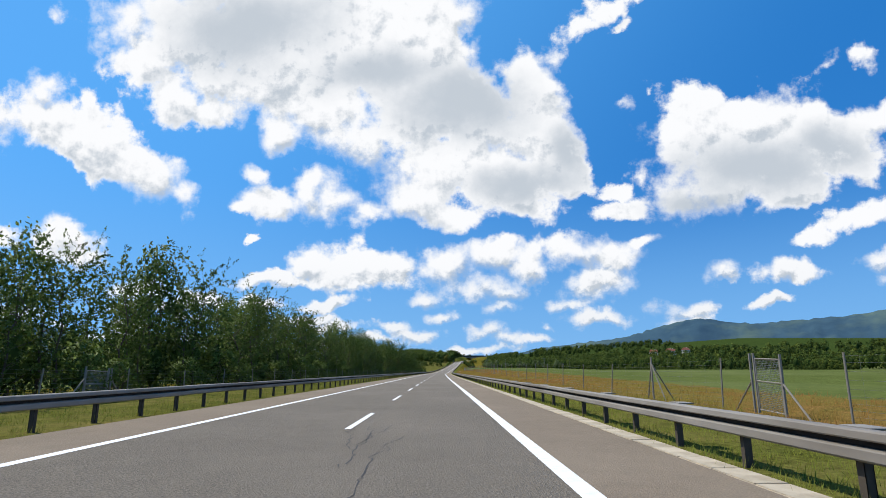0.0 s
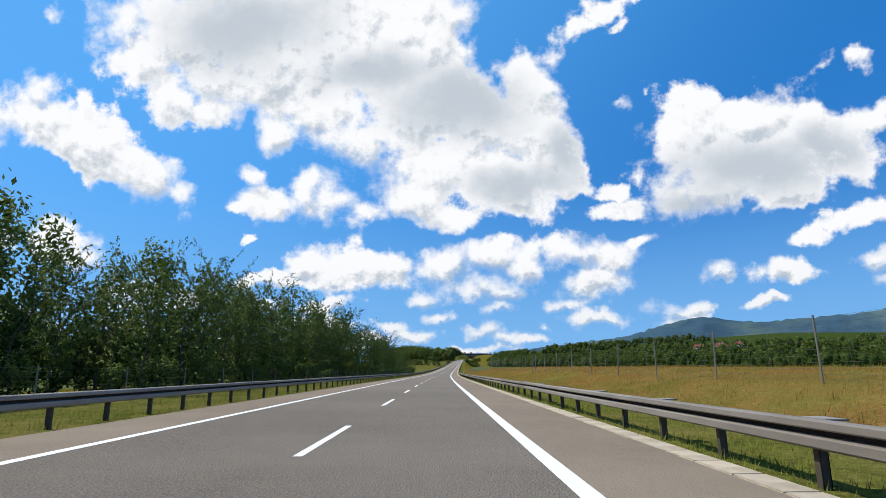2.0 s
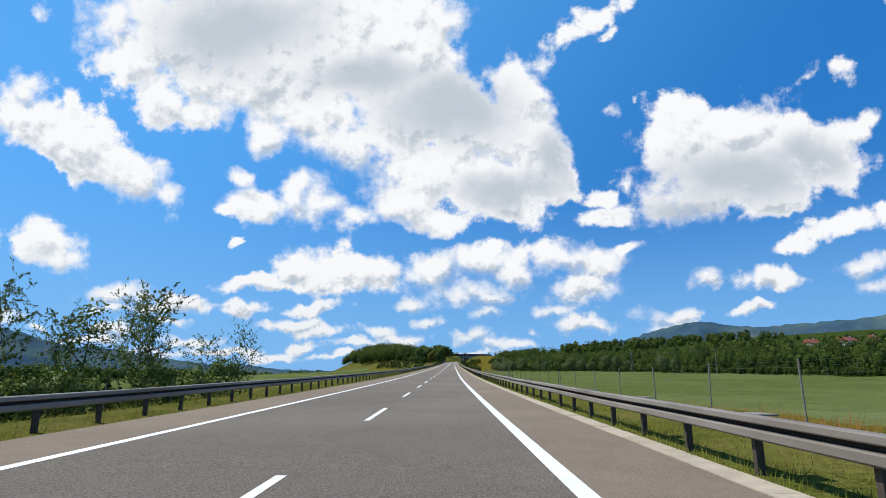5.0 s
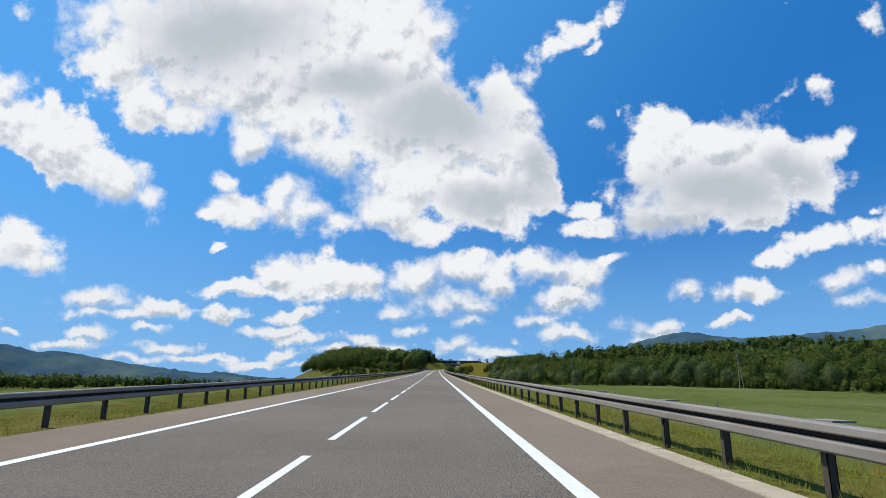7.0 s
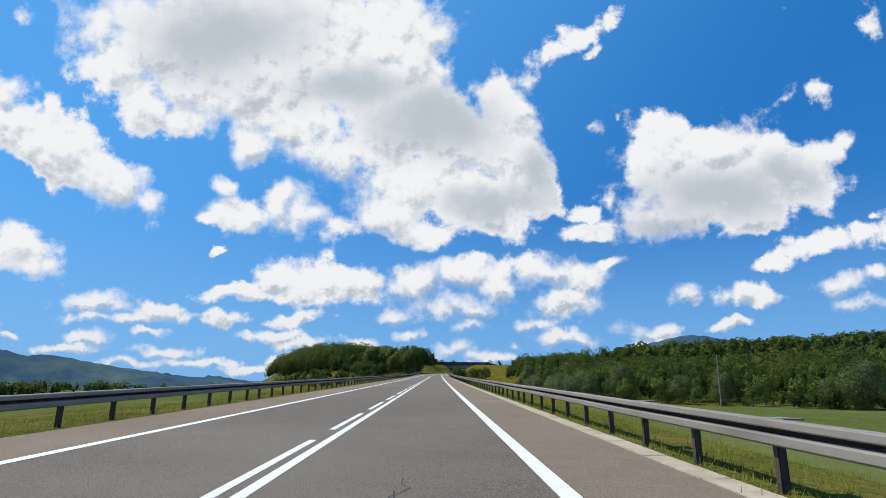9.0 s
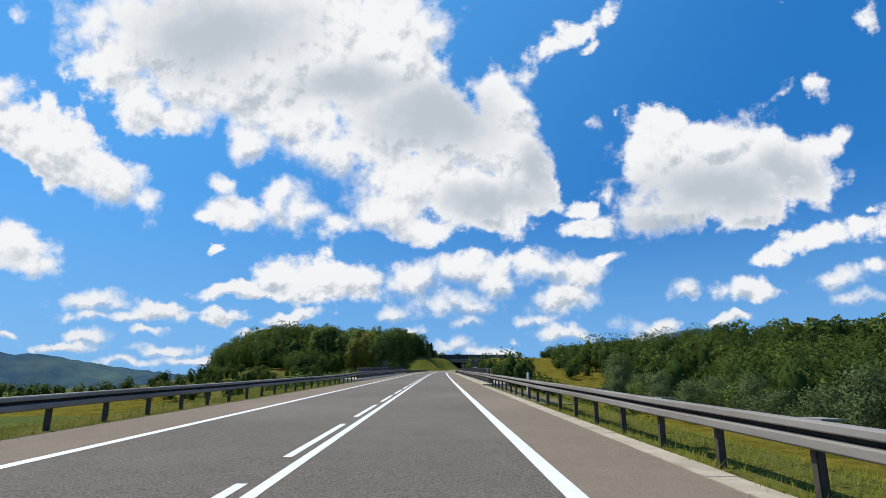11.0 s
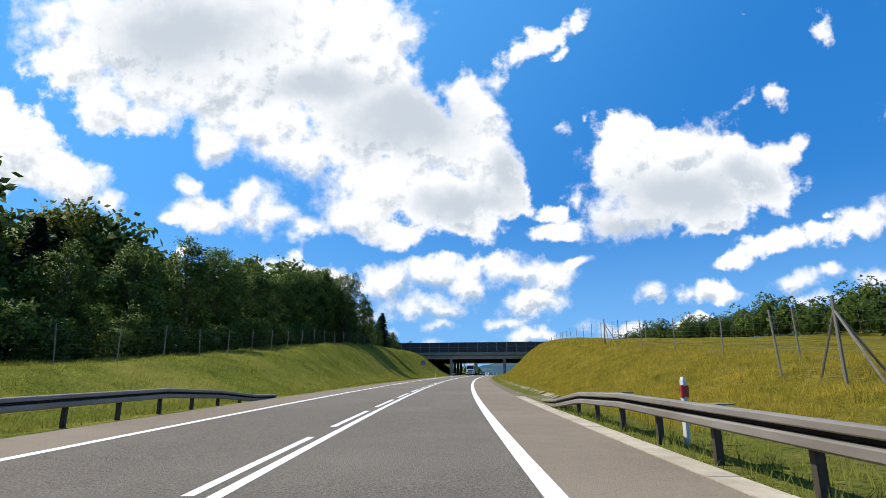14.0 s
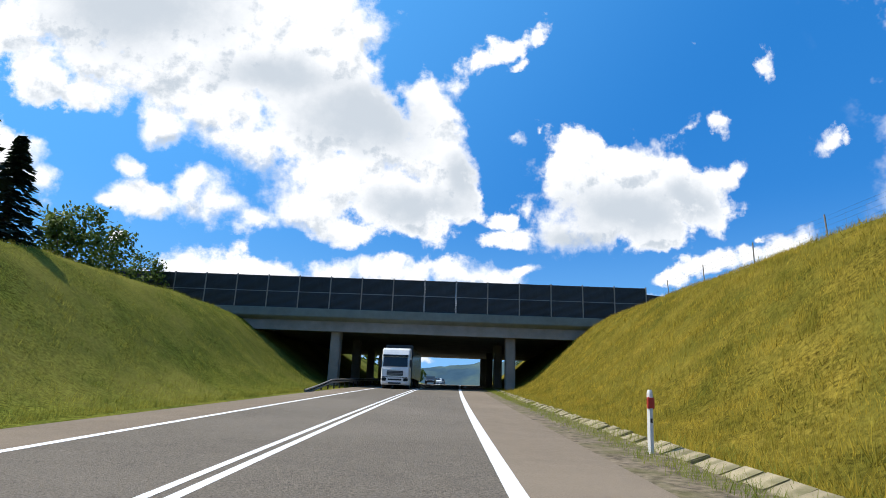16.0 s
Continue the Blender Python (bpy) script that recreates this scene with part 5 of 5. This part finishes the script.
KINDS = {
    "slim": [young_tree(11 + i, 10.0, 2.3, 0.1, "leaf", 54, 7, 14, 0.05, 0.04 * (i - 2)) for i in range(5)],
    "slim_far": [tree_meshes(21 + i, 10.0, 2.4, 0.17, "leaf" if i else "leaf_pale", 74, 22, 0.03, 0.34, limbs=0.12) for i in range(3)],
    "broad": [tree_meshes(31 + i, 14.0, 4.8, 0.17, "leaf", 180, 58, 0.05, 0.2) for i in range(4)],
    "broad_far": [tree_meshes(41 + i, 13.0, 4.6, 0.42, "leaf", 90, 26, 0.05, 0.32, 0.15) for i in range(3)],
    "oak": [tree_meshes(81 + i, 13.0, 4.6, 0.12, "leaf", 250, 80, 0.04, 0.17) for i in range(2)],
    "warm": [tree_meshes(51, 12.0, 3.8, 0.24, "leaf_warm", 110, 46, 0.06)],
    "bush": [tree_meshes(61 + i, 4.0, 2.2, 0.14, "leaf", 60, 22, 0.02, 0.32, limbs=0.25) for i in range(2)],
    "shrub": [tree_meshes(91 + i, 6.0, 3.4, 0.1, "leaf" if i else "leaf_warm", 190, 64, 0.0, 0.26, 0.3) for i in range(2)],
    "willow": [tree_meshes(65 + i, 6.0, 3.2, 0.13, "leaf_pale", 84, 46, 0.02) for i in range(2)],
    "fir": [fir_meshes(71, 9.0, 2.7)],
}
WORDS = {
    "slim": "slender young green deciduous tree in the roadside belt",
    "slim_far": "slender green deciduous tree in the roadside belt",
    "broad": "broad dark green deciduous tree on the grassy bank",
    "oak": "tall dark leafy tree overhanging the guardrail",
    "broad_far": "broad green deciduous tree in the wood beside the road",
    "warm": "yellowish green deciduous tree in the copse",
    "bush": "dense green roadside bush",
    "shrub": "tall dense green shrub beside the guardrail",
    "willow": "pale grey-green bushy willow below the rail",
    "fir": "dark green conical fir tree",
}
trng = np.random.default_rng(5)


def plant(kind, s, u, size=1.0, tall=1.0):
    trunk, crown = KINDS[kind][int(trng.integers(len(KINDS[kind])))]
    name = {"bush": "bush", "shrub": "bush", "fir": "fir_tree", "willow": "bush"}.get(kind, "tree")
    t = thing(name, WORDS[kind], "bush" if name == "bush" else "tree", WORDS[kind] + "s", at=Matrix.LocRotScale(spot(s, u), Euler((0, 0, trng.random() * 6.28)), (size, size, size * tall)))
    part("trunk", trunk, t)
    part("crown", crown, t)


# belt along the first stretch
BELT = knots([(-60, 0.62), (30, 0.68), (60, 0.95), (110, 0.85), (200, 0.95), (260, 1.1), (310, 1.2), (350, 0.95), (430, 0.6)])
for row, (u, gap, size, kind) in enumerate(((-17.0, 4.0, 0.9, "slim"), (-21, 4.6, 1.02, "slim_far"), (-26, 6.0, 1.1, "slim_far"))):
    s = -14.0 + row
    while s < 425 - 6 * row:
        shrink = float(BELT(s))
        if row and s > 275 and trng.random() < (0.3 * row + 0.2 if s < 300 else 0.5):
            s += gap
            continue
        plant(kind, s + trng.normal() * 0.8, u + trng.normal() * 0.9, shrink * size * trng.uniform(0.72, 1.2), trng.uniform(0.88, 1.2))
        s += gap * trng.uniform(0.75, 1.25)
s = -14.0
while s < 420:
    plant("bush", s, -15.8 + trng.normal() * 0.5, trng.uniform(0.5, 0.85), trng.uniform(0.7, 1.1))
    s += trng.uniform(4, 8)
# copse before the overpass
for s, u, k, size in ((974, -24, "warm", 0.85), (976, -17, "oak", 0.85), (983, -15.2, "oak", 0.95), (991, -16, "oak", 1.0), (998, -14.8, "oak", 1.08), (1005, -13.8, "oak", 1.1), (1011, -14.2, "oak", 0.9), (995, -21, "broad", 1.0), (1006, -22, "broad", 0.95), (986, -22, "warm", 1.0)):
    plant(k, s, u, size)
for i, s in enumerate(np.arange(1022, 1120, 7.5)):
    plant("warm" if i < 3 else "broad", s + trng.normal(), -24.5 - 2.0 * ease((s - 1040) / 60) + trng.normal() * 0.6, 0.5 + 0.3 * float(ease((s - 1030) / 40)), trng.uniform(0.9, 1.1))
for s in np.arange(1018, 1120, 4.2):
    plant("bush", s + trng.normal(), -22.8 - 2.0 * ease((s - 1040) / 60) + trng.normal() * 0.5, trng.uniform(0.7, 1.1), trng.uniform(0.8, 1.1))
for s, u, size in ((1034, -33, 1.2), (1040, -30, 1.25), (1046, -28, 1.15), (1052, -31, 1.2)):
    plant("fir", s, u, size)
for s, u, size in ((1101, -26, 0.85), (1106, -24.5, 0.92), (1110, -27, 0.95), (1115, -25, 0.9), (1119, -28, 0.9), (1122, -25.5, 0.78), (1127, -26.5, 0.7), (1132, -26, 0.6), (1136, -28, 0.55)):
    plant("broad", s, u, size)
for s in np.arange(1040, 1140, 3.4):
    plant("bush", s + trng.normal(), -21.5 - 2.0 * ease((s - 1040) / 60) + trng.normal() * 0.4, trng.uniform(0.6, 1.0), trng.uniform(0.7, 1.0))
for i in range(44):
    plant("broad_far" if trng.random() < 0.8 else "warm", *(lambda q: (q, -28 - 32 * trng.random() * min(1.0, max(0.15, (q - 965) / 70))))(trng.uniform(984, 1112)), trng.uniform(0.75, 1.1))
# oak bushes, s 972 to 1012, are added to darken the lit floor
for s, u, k, size in ((1112, -21.5, "broad", 0.9), (1117, -23, "oak", 0.75), (1129, -22.0, "broad", 0.72), (1120, -23, "bush", 1.2), (1125, -24, "bush", 1.4), (1131, -23, "bush", 1.15), (1136, -23.5, "bush", 1.3), (1141, -24, "warm", 0.36), (1144, -24, "bush", 1.1), (1149, -24.5, "bush", 0.9), (1154, -25, "bush", 1.0), (1160.5, -24.6, "fir", 1.12), (1170, -25, "bush", 1.0), (1128, -29, "bush", 1.2), (1138, -29, "bush", 1.1), (1163.5, -26, "fir", 1.05), (1167, -26.5, "fir", 1.0), (1154, -25.5, "broad", 0.5), (1158, -27, "fir", 0.9), (1172, -25, "bush", 1.3), (1177, -25.5, "bush", 1.25), (1183, -26, "bush", 1.0), (1174, -27, "bush", 1.0), (1180, -28, "bush", 0.9), (1187, -30, "bush", 0.9), (1150, -30, "bush", 1.2), (978, -12, "bush", 0.7), (983, -12.6, "bush", 0.9), (988, -13, "bush", 0.8), (994, -12.2, "bush", 0.8), (1000, -12.8, "bush", 0.9), (1005, -12.2, "bush", 0.7), (972, -13, "bush", 0.9), (1020, -15.5, "bush", 0.7), (1012, -12.5, "bush", 0.6), (990, -11.5, "bush", 0.6)):
    plant(k, s, u, size)
# bushes and wood below the viaduct and beside it
for i in range(62):
    s = 700 + 4.0 * i + trng.normal() * 1.5
    wide = 22 if 850 < s < 940 else 0
    u = max(float(RIGHT_WOOD(s)), wide) + trng.uniform(-3, 6)
    plant("willow" if trng.random() < 0.5 else "bush", s, u, trng.uniform(0.9, 1.2) if wide else trng.uniform(1.0, 1.4), trng.uniform(0.9, 1.3))
for s, u, k, size in ((957, 18, "shrub", 0.72), (962, 20, "shrub", 0.8), (968, 23, "shrub", 0.75), (966, 18.5, "shrub", 0.55), (952, 17.5, "shrub", 0.62), (967, 14.2, "bush", 0.4), (948, 17, "shrub", 0.6), (945, 15, "bush", 0.6), (971, 27, "shrub", 0.8)):
    plant(k, s, u, size)
for i in range(14):
    plant("bush", 862 + 5.5 * i, -14 - 4 * trng.random(), trng.uniform(0.8, 1.3))


# ---- woods, far off ----
def wood(name, label, places, heights, card, per, seed):
    """A wood in one piece: dark cores painted as inner shade, under a skin of leaf clumps."""
    rng = np.random.default_rng(seed)
    n = len(places)
    wide = heights * rng.uniform(0.3, 0.44, n)
    ico = bmesh.new()
    bmesh.ops.create_icosphere(ico, subdivisions=1, radius=1)
    iv = np.array([tuple(v.co) for v in ico.verts])
    it = np.array([[v.index for v in f.verts] for f in ico.faces])
    ico.free()
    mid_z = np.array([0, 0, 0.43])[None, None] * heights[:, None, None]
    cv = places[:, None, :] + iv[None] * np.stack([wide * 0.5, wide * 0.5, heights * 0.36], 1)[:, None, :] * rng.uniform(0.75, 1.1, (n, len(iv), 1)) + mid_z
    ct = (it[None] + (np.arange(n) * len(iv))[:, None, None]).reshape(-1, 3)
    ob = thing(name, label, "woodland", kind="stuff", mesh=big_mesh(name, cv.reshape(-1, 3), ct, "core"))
    d = rng.normal(0, 1, (n, per, 3))
    d /= np.linalg.norm(d, axis=2, keepdims=True)
    d[:, :, 2] = np.where(d[:, :, 2] < -0.6, -d[:, :, 2], d[:, :, 2])
    ph = rng.random((n, 1, 4)) * 6.283
    lump = 1 + 0.3 * np.sin(4 * d[:, :, :1] + ph[:, :, :1]) * np.sin(4 * d[:, :, 1:2] + ph[:, :, 1:2]) + 0.2 * np.sin(7 * d[:, :, 2:] + 5 * d[:, :, :1] + ph[:, :, 2:3])
    r = np.minimum(rng.uniform(0.8, 1.05, (n, per, 1)) * lump, 1.0 + 0.06 * rng.random((n, per, 1)))
    cen = (places[:, None, :] + d * r * np.stack([wide, wide, heights * 0.52], 1)[:, None, :] + mid_z).reshape(-1, 3)
    m = len(cen)
    out_ = d.reshape(-1, 3)
    nor = out_ + rng.normal(0, 0.6, (m, 3))
    a = np.cross(nor, rng.normal(0, 1, (m, 3)))
    a /= np.linalg.norm(a, axis=1, keepdims=True)
    q = np.cross(nor / np.linalg.norm(nor, axis=1, keepdims=True), a)
    size = card * rng.uniform(0.45, 1.2, (m, 1))
    vs = np.stack([cen - a * size, cen + (a * 0.6 - q * 0.75) * size, cen + (a * 0.6 + q * 0.75) * size], axis=1).reshape(-1, 3)
    soft = out_ + 0.5 * nor
    soft /= np.linalg.norm(soft, axis=1, keepdims=True)
    part("leaf_skin", big_mesh("leaf_skin", vs, np.arange(3 * m).reshape(-1, 3), "wood_far", np.repeat(soft, 3, axis=0)), ob)
    return ob


wr = np.random.default_rng(9)


def scatter(n, s0, s1, u_of, deep):
    s = wr.uniform(s0, s1, n)
    u = np.array([u_of(x) for x in s]) + deep * wr.random(n) ** 1.2
    return spots(s, u, 0.0)


pl = np.concatenate([scatter(420, 40, 640, lambda s: float(RIGHT_WOOD(s)) + 4, 45), scatter(420, 640, 860, lambda s: float(RIGHT_WOOD(s)) + 8, 90), scatter(300, 860, 1000, lambda s: float(RIGHT_WOOD(s)) + 8, 60)])
wood("wood", "dense mixed green woodland on the slope beside the road", pl[420:], wr.uniform(4.5, 13, len(pl) - 420), 0.3, 400, 33)
pl = pl[:420]
wood("wood", "dense green woodland beyond the field", pl, wr.uniform(4.5, 13.5, len(pl)), 0.7, 70, 3)
s = wr.uniform(-20, 425, 640)
pl = spots(s, -(18.5 + 14 * wr.random(640)), 0.0)
wood("undergrowth", "dense dark undergrowth beneath the roadside tree belt", pl, wr.uniform(3.6, 7.2, 640) * np.array([float(BELT(x)) for x in s]) * np.where(s > 300, 0.55, 1.0), 0.22, 130, 41)
pl = scatter(420, 985, 1230, lambda s: float(RIGHT_WOOD(s)) + 2, 45)
wood("wood", "loose green bushes and small trees above the cutting", pl, wr.uniform(3.2, 8.0, len(pl)), 0.3, 210, 23)
pl = np.concatenate([scatter(160, 350, 500, lambda s: float(RIGHT_WOOD(s)) - 1, 8), scatter(380, 500, 790, lambda s: float(RIGHT_WOOD(s)) - 2, 9), scatter(100, 960, 1200, lambda s: float(RIGHT_WOOD(s)) - 2, 8)])
wood("wood", "low bushes along the edge of the wood", pl, wr.uniform(2.2, 5, len(pl)), 0.27, 190, 13)
pl = np.concatenate([scatter(500, 150, 700, lambda s: float(RIGHT_WOOD(s)) + 50, 260), scatter(500, 700, 1300, lambda s: float(RIGHT_WOOD(s)) + 80, 260), scatter(200, -150, 150, lambda s: 420, 120)])
clear = (pl[:, 1] > 745) & (pl[:, 1] < 828) & (pl[:, 0] > 235) & (pl[:, 0] < 350)
pl = pl[~clear]
wood("wood", "dark green forest rising towards the hills", pl, wr.uniform(7, 12, len(pl)), 1.3, 60, 4)
s = wr.uniform(450, 1900, 520)
pl = spots(s, -(330 + 700 * wr.random(520)), 0.0)
wood("wood", "hedges and tree groups in the wide valley", pl, wr.uniform(9, 18, 520), 1.6, 50, 6)
s = wr.uniform(1000, 1095, 170)
pl = spots(s, -(34 + 32 * wr.random(170)), 0.0)
wood("wood", "inner part of the leafy copse before the overpass", pl, wr.uniform(8, 14, 170), 0.42, 180, 7)
s = wr.uniform(1030, 1140, 260)
pl = spots(s, -(25 + 12 * wr.random(260)), 0.0)
wood("undergrowth", "dense dark undergrowth beneath the trees on the bank", pl, wr.uniform(3.5, 7.5, 260), 0.26, 160, 43)
s = wr.uniform(972, 1010, 110)
pl = spots(s, -(30 + np.maximum(2, 0.62 * (s - 907) - 30) * wr.random(110)), 0.0)
wood("wood", "low bushes and young trees at the copse's edge", pl, wr.uniform(3.5, 7.5, 110), 0.28, 220, 27)
s = wr.uniform(862, 948, 230)
pl = spots(s, 9.5 + 16 * wr.random(230), 0.0)
wood("undergrowth", "lush green scrub in the valley below the viaduct", pl, wr.uniform(2.4, 5.0, 230), 0.22, 150, 47)
s = wr.uniform(920, 975, 110)
pl = spots(s, -(27 + 45 * wr.random(110)), 0.0)
wood("wood", "low scrub on the slope below the viaduct", pl, wr.uniform(2.0, 4.5, 110), 0.24, 200, 29)
kk = wr.uniform(650, 1150, 300)
pl = spots(kk, -(320 + 90 * wr.random(300)), 0.0)
wood("wood", "dark hedge of trees across the valley field", pl, wr.uniform(8, 15, 300), 1.2, 60, 28)
s = wr.uniform(1010, 1225, 300)
inner = 34 + 0.6 * np.maximum(0, s - 1060)
pl = spots(s, -(inner + (np.minimum(0.79 * (s - 934), 0.56 * (s - 873) + 4) - inner) * wr.random(300) ** 0.8), 0.0)
wood("wood", "broad leafy wood behind the bank before the overpass", pl, wr.uniform(8, 12, 300) + 8 * np.sin(np.pi * np.clip((-pl[:, 0] + 40) / 190, 0, 1)), 0.5, 330, 17)
s = wr.uniform(1230, 1420, 120)
pl = spots(s, np.where(wr.random(120) < 0.5, -1, 1) * (16 + 60 * wr.random(120)), 0.0)
wood("wood", "green trees beyond the overpass", pl, wr.uniform(5, 9, 120), 0.8, 60, 8)


# ---- grass ----
def grass(name, label, regions, mat, seed):
    """Fine blades in tufts over stretches (s0, s1, u0, u1, number, height), thickest on the road's side."""
    rng = np.random.default_rng(seed)
    all_v, all_n = [], []
    for s0, s1, u0, u1, n, h in regions:
        k = n // 8
        close, far = (u0, u1) if abs(u0) < abs(u1) else (u1, u0)
        ts, tu = rng.uniform(s0, s1, k), close + (far - close) * rng.random(k) ** 1.5
        s = np.repeat(ts, 8) + rng.normal(0, 0.13, k * 8)
        u = np.repeat(tu, 8) + rng.normal(0, 0.13, k * 8)
        tall = h * np.repeat(rng.uniform(0.4, 1.2, k), 8) * rng.uniform(0.55, 1.25, k * 8)
        base = spots(s, u, -0.03)
        ang = rng.random(k * 8) * 6.283
        w = (0.005 + 0.009 * rng.random(k * 8)) * (0.7 + 0.7 * h)
        side = np.stack([np.cos(ang) * w, np.sin(ang) * w, np.zeros(k * 8)], 1)
        bend = np.stack([rng.normal(0, 0.35, k * 8) * tall + 0.15 * tall, rng.normal(0, 0.35, k * 8) * tall, tall], 1)
        all_v.append(np.stack([base - side, base + side, base + bend], 1).reshape(-1, 3))
        up_ = np.array([0, 0, 1.0]) + rng.normal(0, 0.3, (k * 8, 3)) + np.stack([-np.sign(u) * 0.4, np.full(k * 8, -0.4), np.zeros(k * 8)], 1)
        all_n.append(np.repeat(up_ / np.linalg.norm(up_, axis=1, keepdims=True), 3, axis=0))
    v = np.concatenate(all_v)
    return thing(name, label, "grass", kind="stuff", mesh=big_mesh(name, v, np.arange(len(v)).reshape(-1, 3), mat, np.concatenate(all_n)))


grass("verge_grass", "green and straw-coloured grass along the guardrail", [(-10, 850, 5.98, 9.2, 300000, 0.17), (940, 1035, 6.1, 9.0, 26000, 0.24)], "verge_blade", 1)
grass("verge_grass", "thin yellow-green grass under the far guardrail", [(-10, 866, -10.5, -6.3, 130000, 0.2), (945, 1040, -10, -6.8, 12000, 0.22)], "verge_blade", 2)
grass("meadow_grass", "tall brownish dry meadow grass beside the fence", [(-10, 60, 9, 24, 24000, 0.35), (60, 350, 8.6, 24, 330000, 0.22), (350, 560, 8.6, 15, 24000, 0.35)], "dry_grass", 3)
grass("meadow_grass", "green grass between the dry meadow stalks", [(40, 350, 8.2, 12, 40000, 0.18)], "verge_blade", 13)
grass("slope_grass", "long yellow-green grass on the cutting slope", [(945, 1035, 9.0, 26, 90000, 0.28), (1020, 1186, 7.5, 20, 420000, 0.24)], "grass", 4)
grass("slope_weeds", "taller green weeds among the yellow slope grass", [(1030, 1186, 7.4, 16, 60000, 0.4)], "grass", 14)
grass("slope_grass", "long fresh green grass on the opposite bank", [(985, 1186, -24, -7.0, 240000, 0.24)], "grass_green", 5)
grass("slope_grass", "weeds growing between the asphalt and the drain slabs", [(1036, 1200, 6.3, 7.0, 36000, 0.24), (1036, 1200, 6.9, 7.5, 9000, 0.32), (1036, 1200, 7.2, 8.2, 16000, 0.3)], "verge_blade", 6)

# ---- stones and slabs, last ----
gutter = thing("gutter", "pale concrete gutter slabs along the shoulder", "gutter", kind="structure", at=Matrix.Translation(road(0, 5.82)))
o = road(0, 5.82)
slab_mesh = Build().box((-0.2, -0.496, -0.12), (0.2, 0.496, 0.015), 0.015).mesh("slab", "concrete")
rest = Build()
srng = np.random.default_rng(12)
for i, s in enumerate(np.arange(-8, 849, 1.0)):
    m = Matrix.Translation(road(s, 5.74 + srng.normal() * 0.004, srng.normal() * 0.002)) @ pose(0, 0, 0, math.degrees(math.atan(math.tan(radians(GRADE(s))))) + srng.normal() * 0.1, srng.normal() * 0.25, -HEADING(s) + srng.normal() * 0.15)
    if i < 290:
        part("slab", slab_mesh, gutter, at=Matrix.Translation(-o) @ m)
    else:
        rest.box((-0.2, -0.496, -0.12), (0.2, 0.496, 0.015), 0.0, Matrix.Translation(-o) @ m)
for s in np.arange(943, 1036, 1.0):
    m = Matrix.Translation(road(s, 5.74 + srng.normal() * 0.004, srng.normal() * 0.002)) @ pose(0, 0, 0, GRADE(s), srng.normal() * 0.6, -HEADING(s))
    rest.box((-0.2, -0.496, -0.12), (0.2, 0.496, 0.015), 0.0, Matrix.Translation(-o) @ m)
tagged(part("slab_row", rest.mesh("slab_row", "concrete"), gutter), kind="stuff")
ditch = thing("drain_slabs", "weathered pale concrete slabs edging the foot of the slope", "drain", kind="structure", at=Matrix.Translation(road(1030, 6.5)))
o = road(1030, 6.5)
dm = [Build().box((-0.22, -0.28, -0.15), (0.22, 0.28, 0.03), 0.02).mesh("slab", "slab"), Build().box((-0.2, -0.27, -0.15), (0.2, 0.27, 0.025), 0.03).mesh("slab", "slab")]
rest = Build()
for s in np.arange(1034, 1200, 0.58):
    for k, (u, tilt) in ((1, (7.12, -20)),):
        if srng.random() < 0.03:
            continue
        m = Matrix.Translation(road(s + srng.normal() * 0.03, u + srng.normal() * 0.03, 0.05 + srng.normal() * 0.012)) @ pose(0, 0, 0, GRADE(s) + srng.normal() * 1.2, tilt + srng.normal() * 2, -HEADING(s) + srng.normal() * 1.5)
        if 1105 < s < 1186:
            part("slab", dm[int(srng.integers(2))], ditch, at=Matrix.Translation(-o) @ m)
        else:
            rest.box((-0.18, -0.26, -0.15), (0.18, 0.26, 0.028), 0.0, Matrix.Translation(-o) @ m)
tagged(part("slab_row", rest.mesh("slab_row", "slab"), ditch), kind="stuff")


# ---- to the scale of the drive ----
for ob in list(scene.objects):
    if ob.parent is None and ob.type != "CAMERA":
        ob.matrix_world = Matrix.Scale(K, 4) @ ob.matrix_world
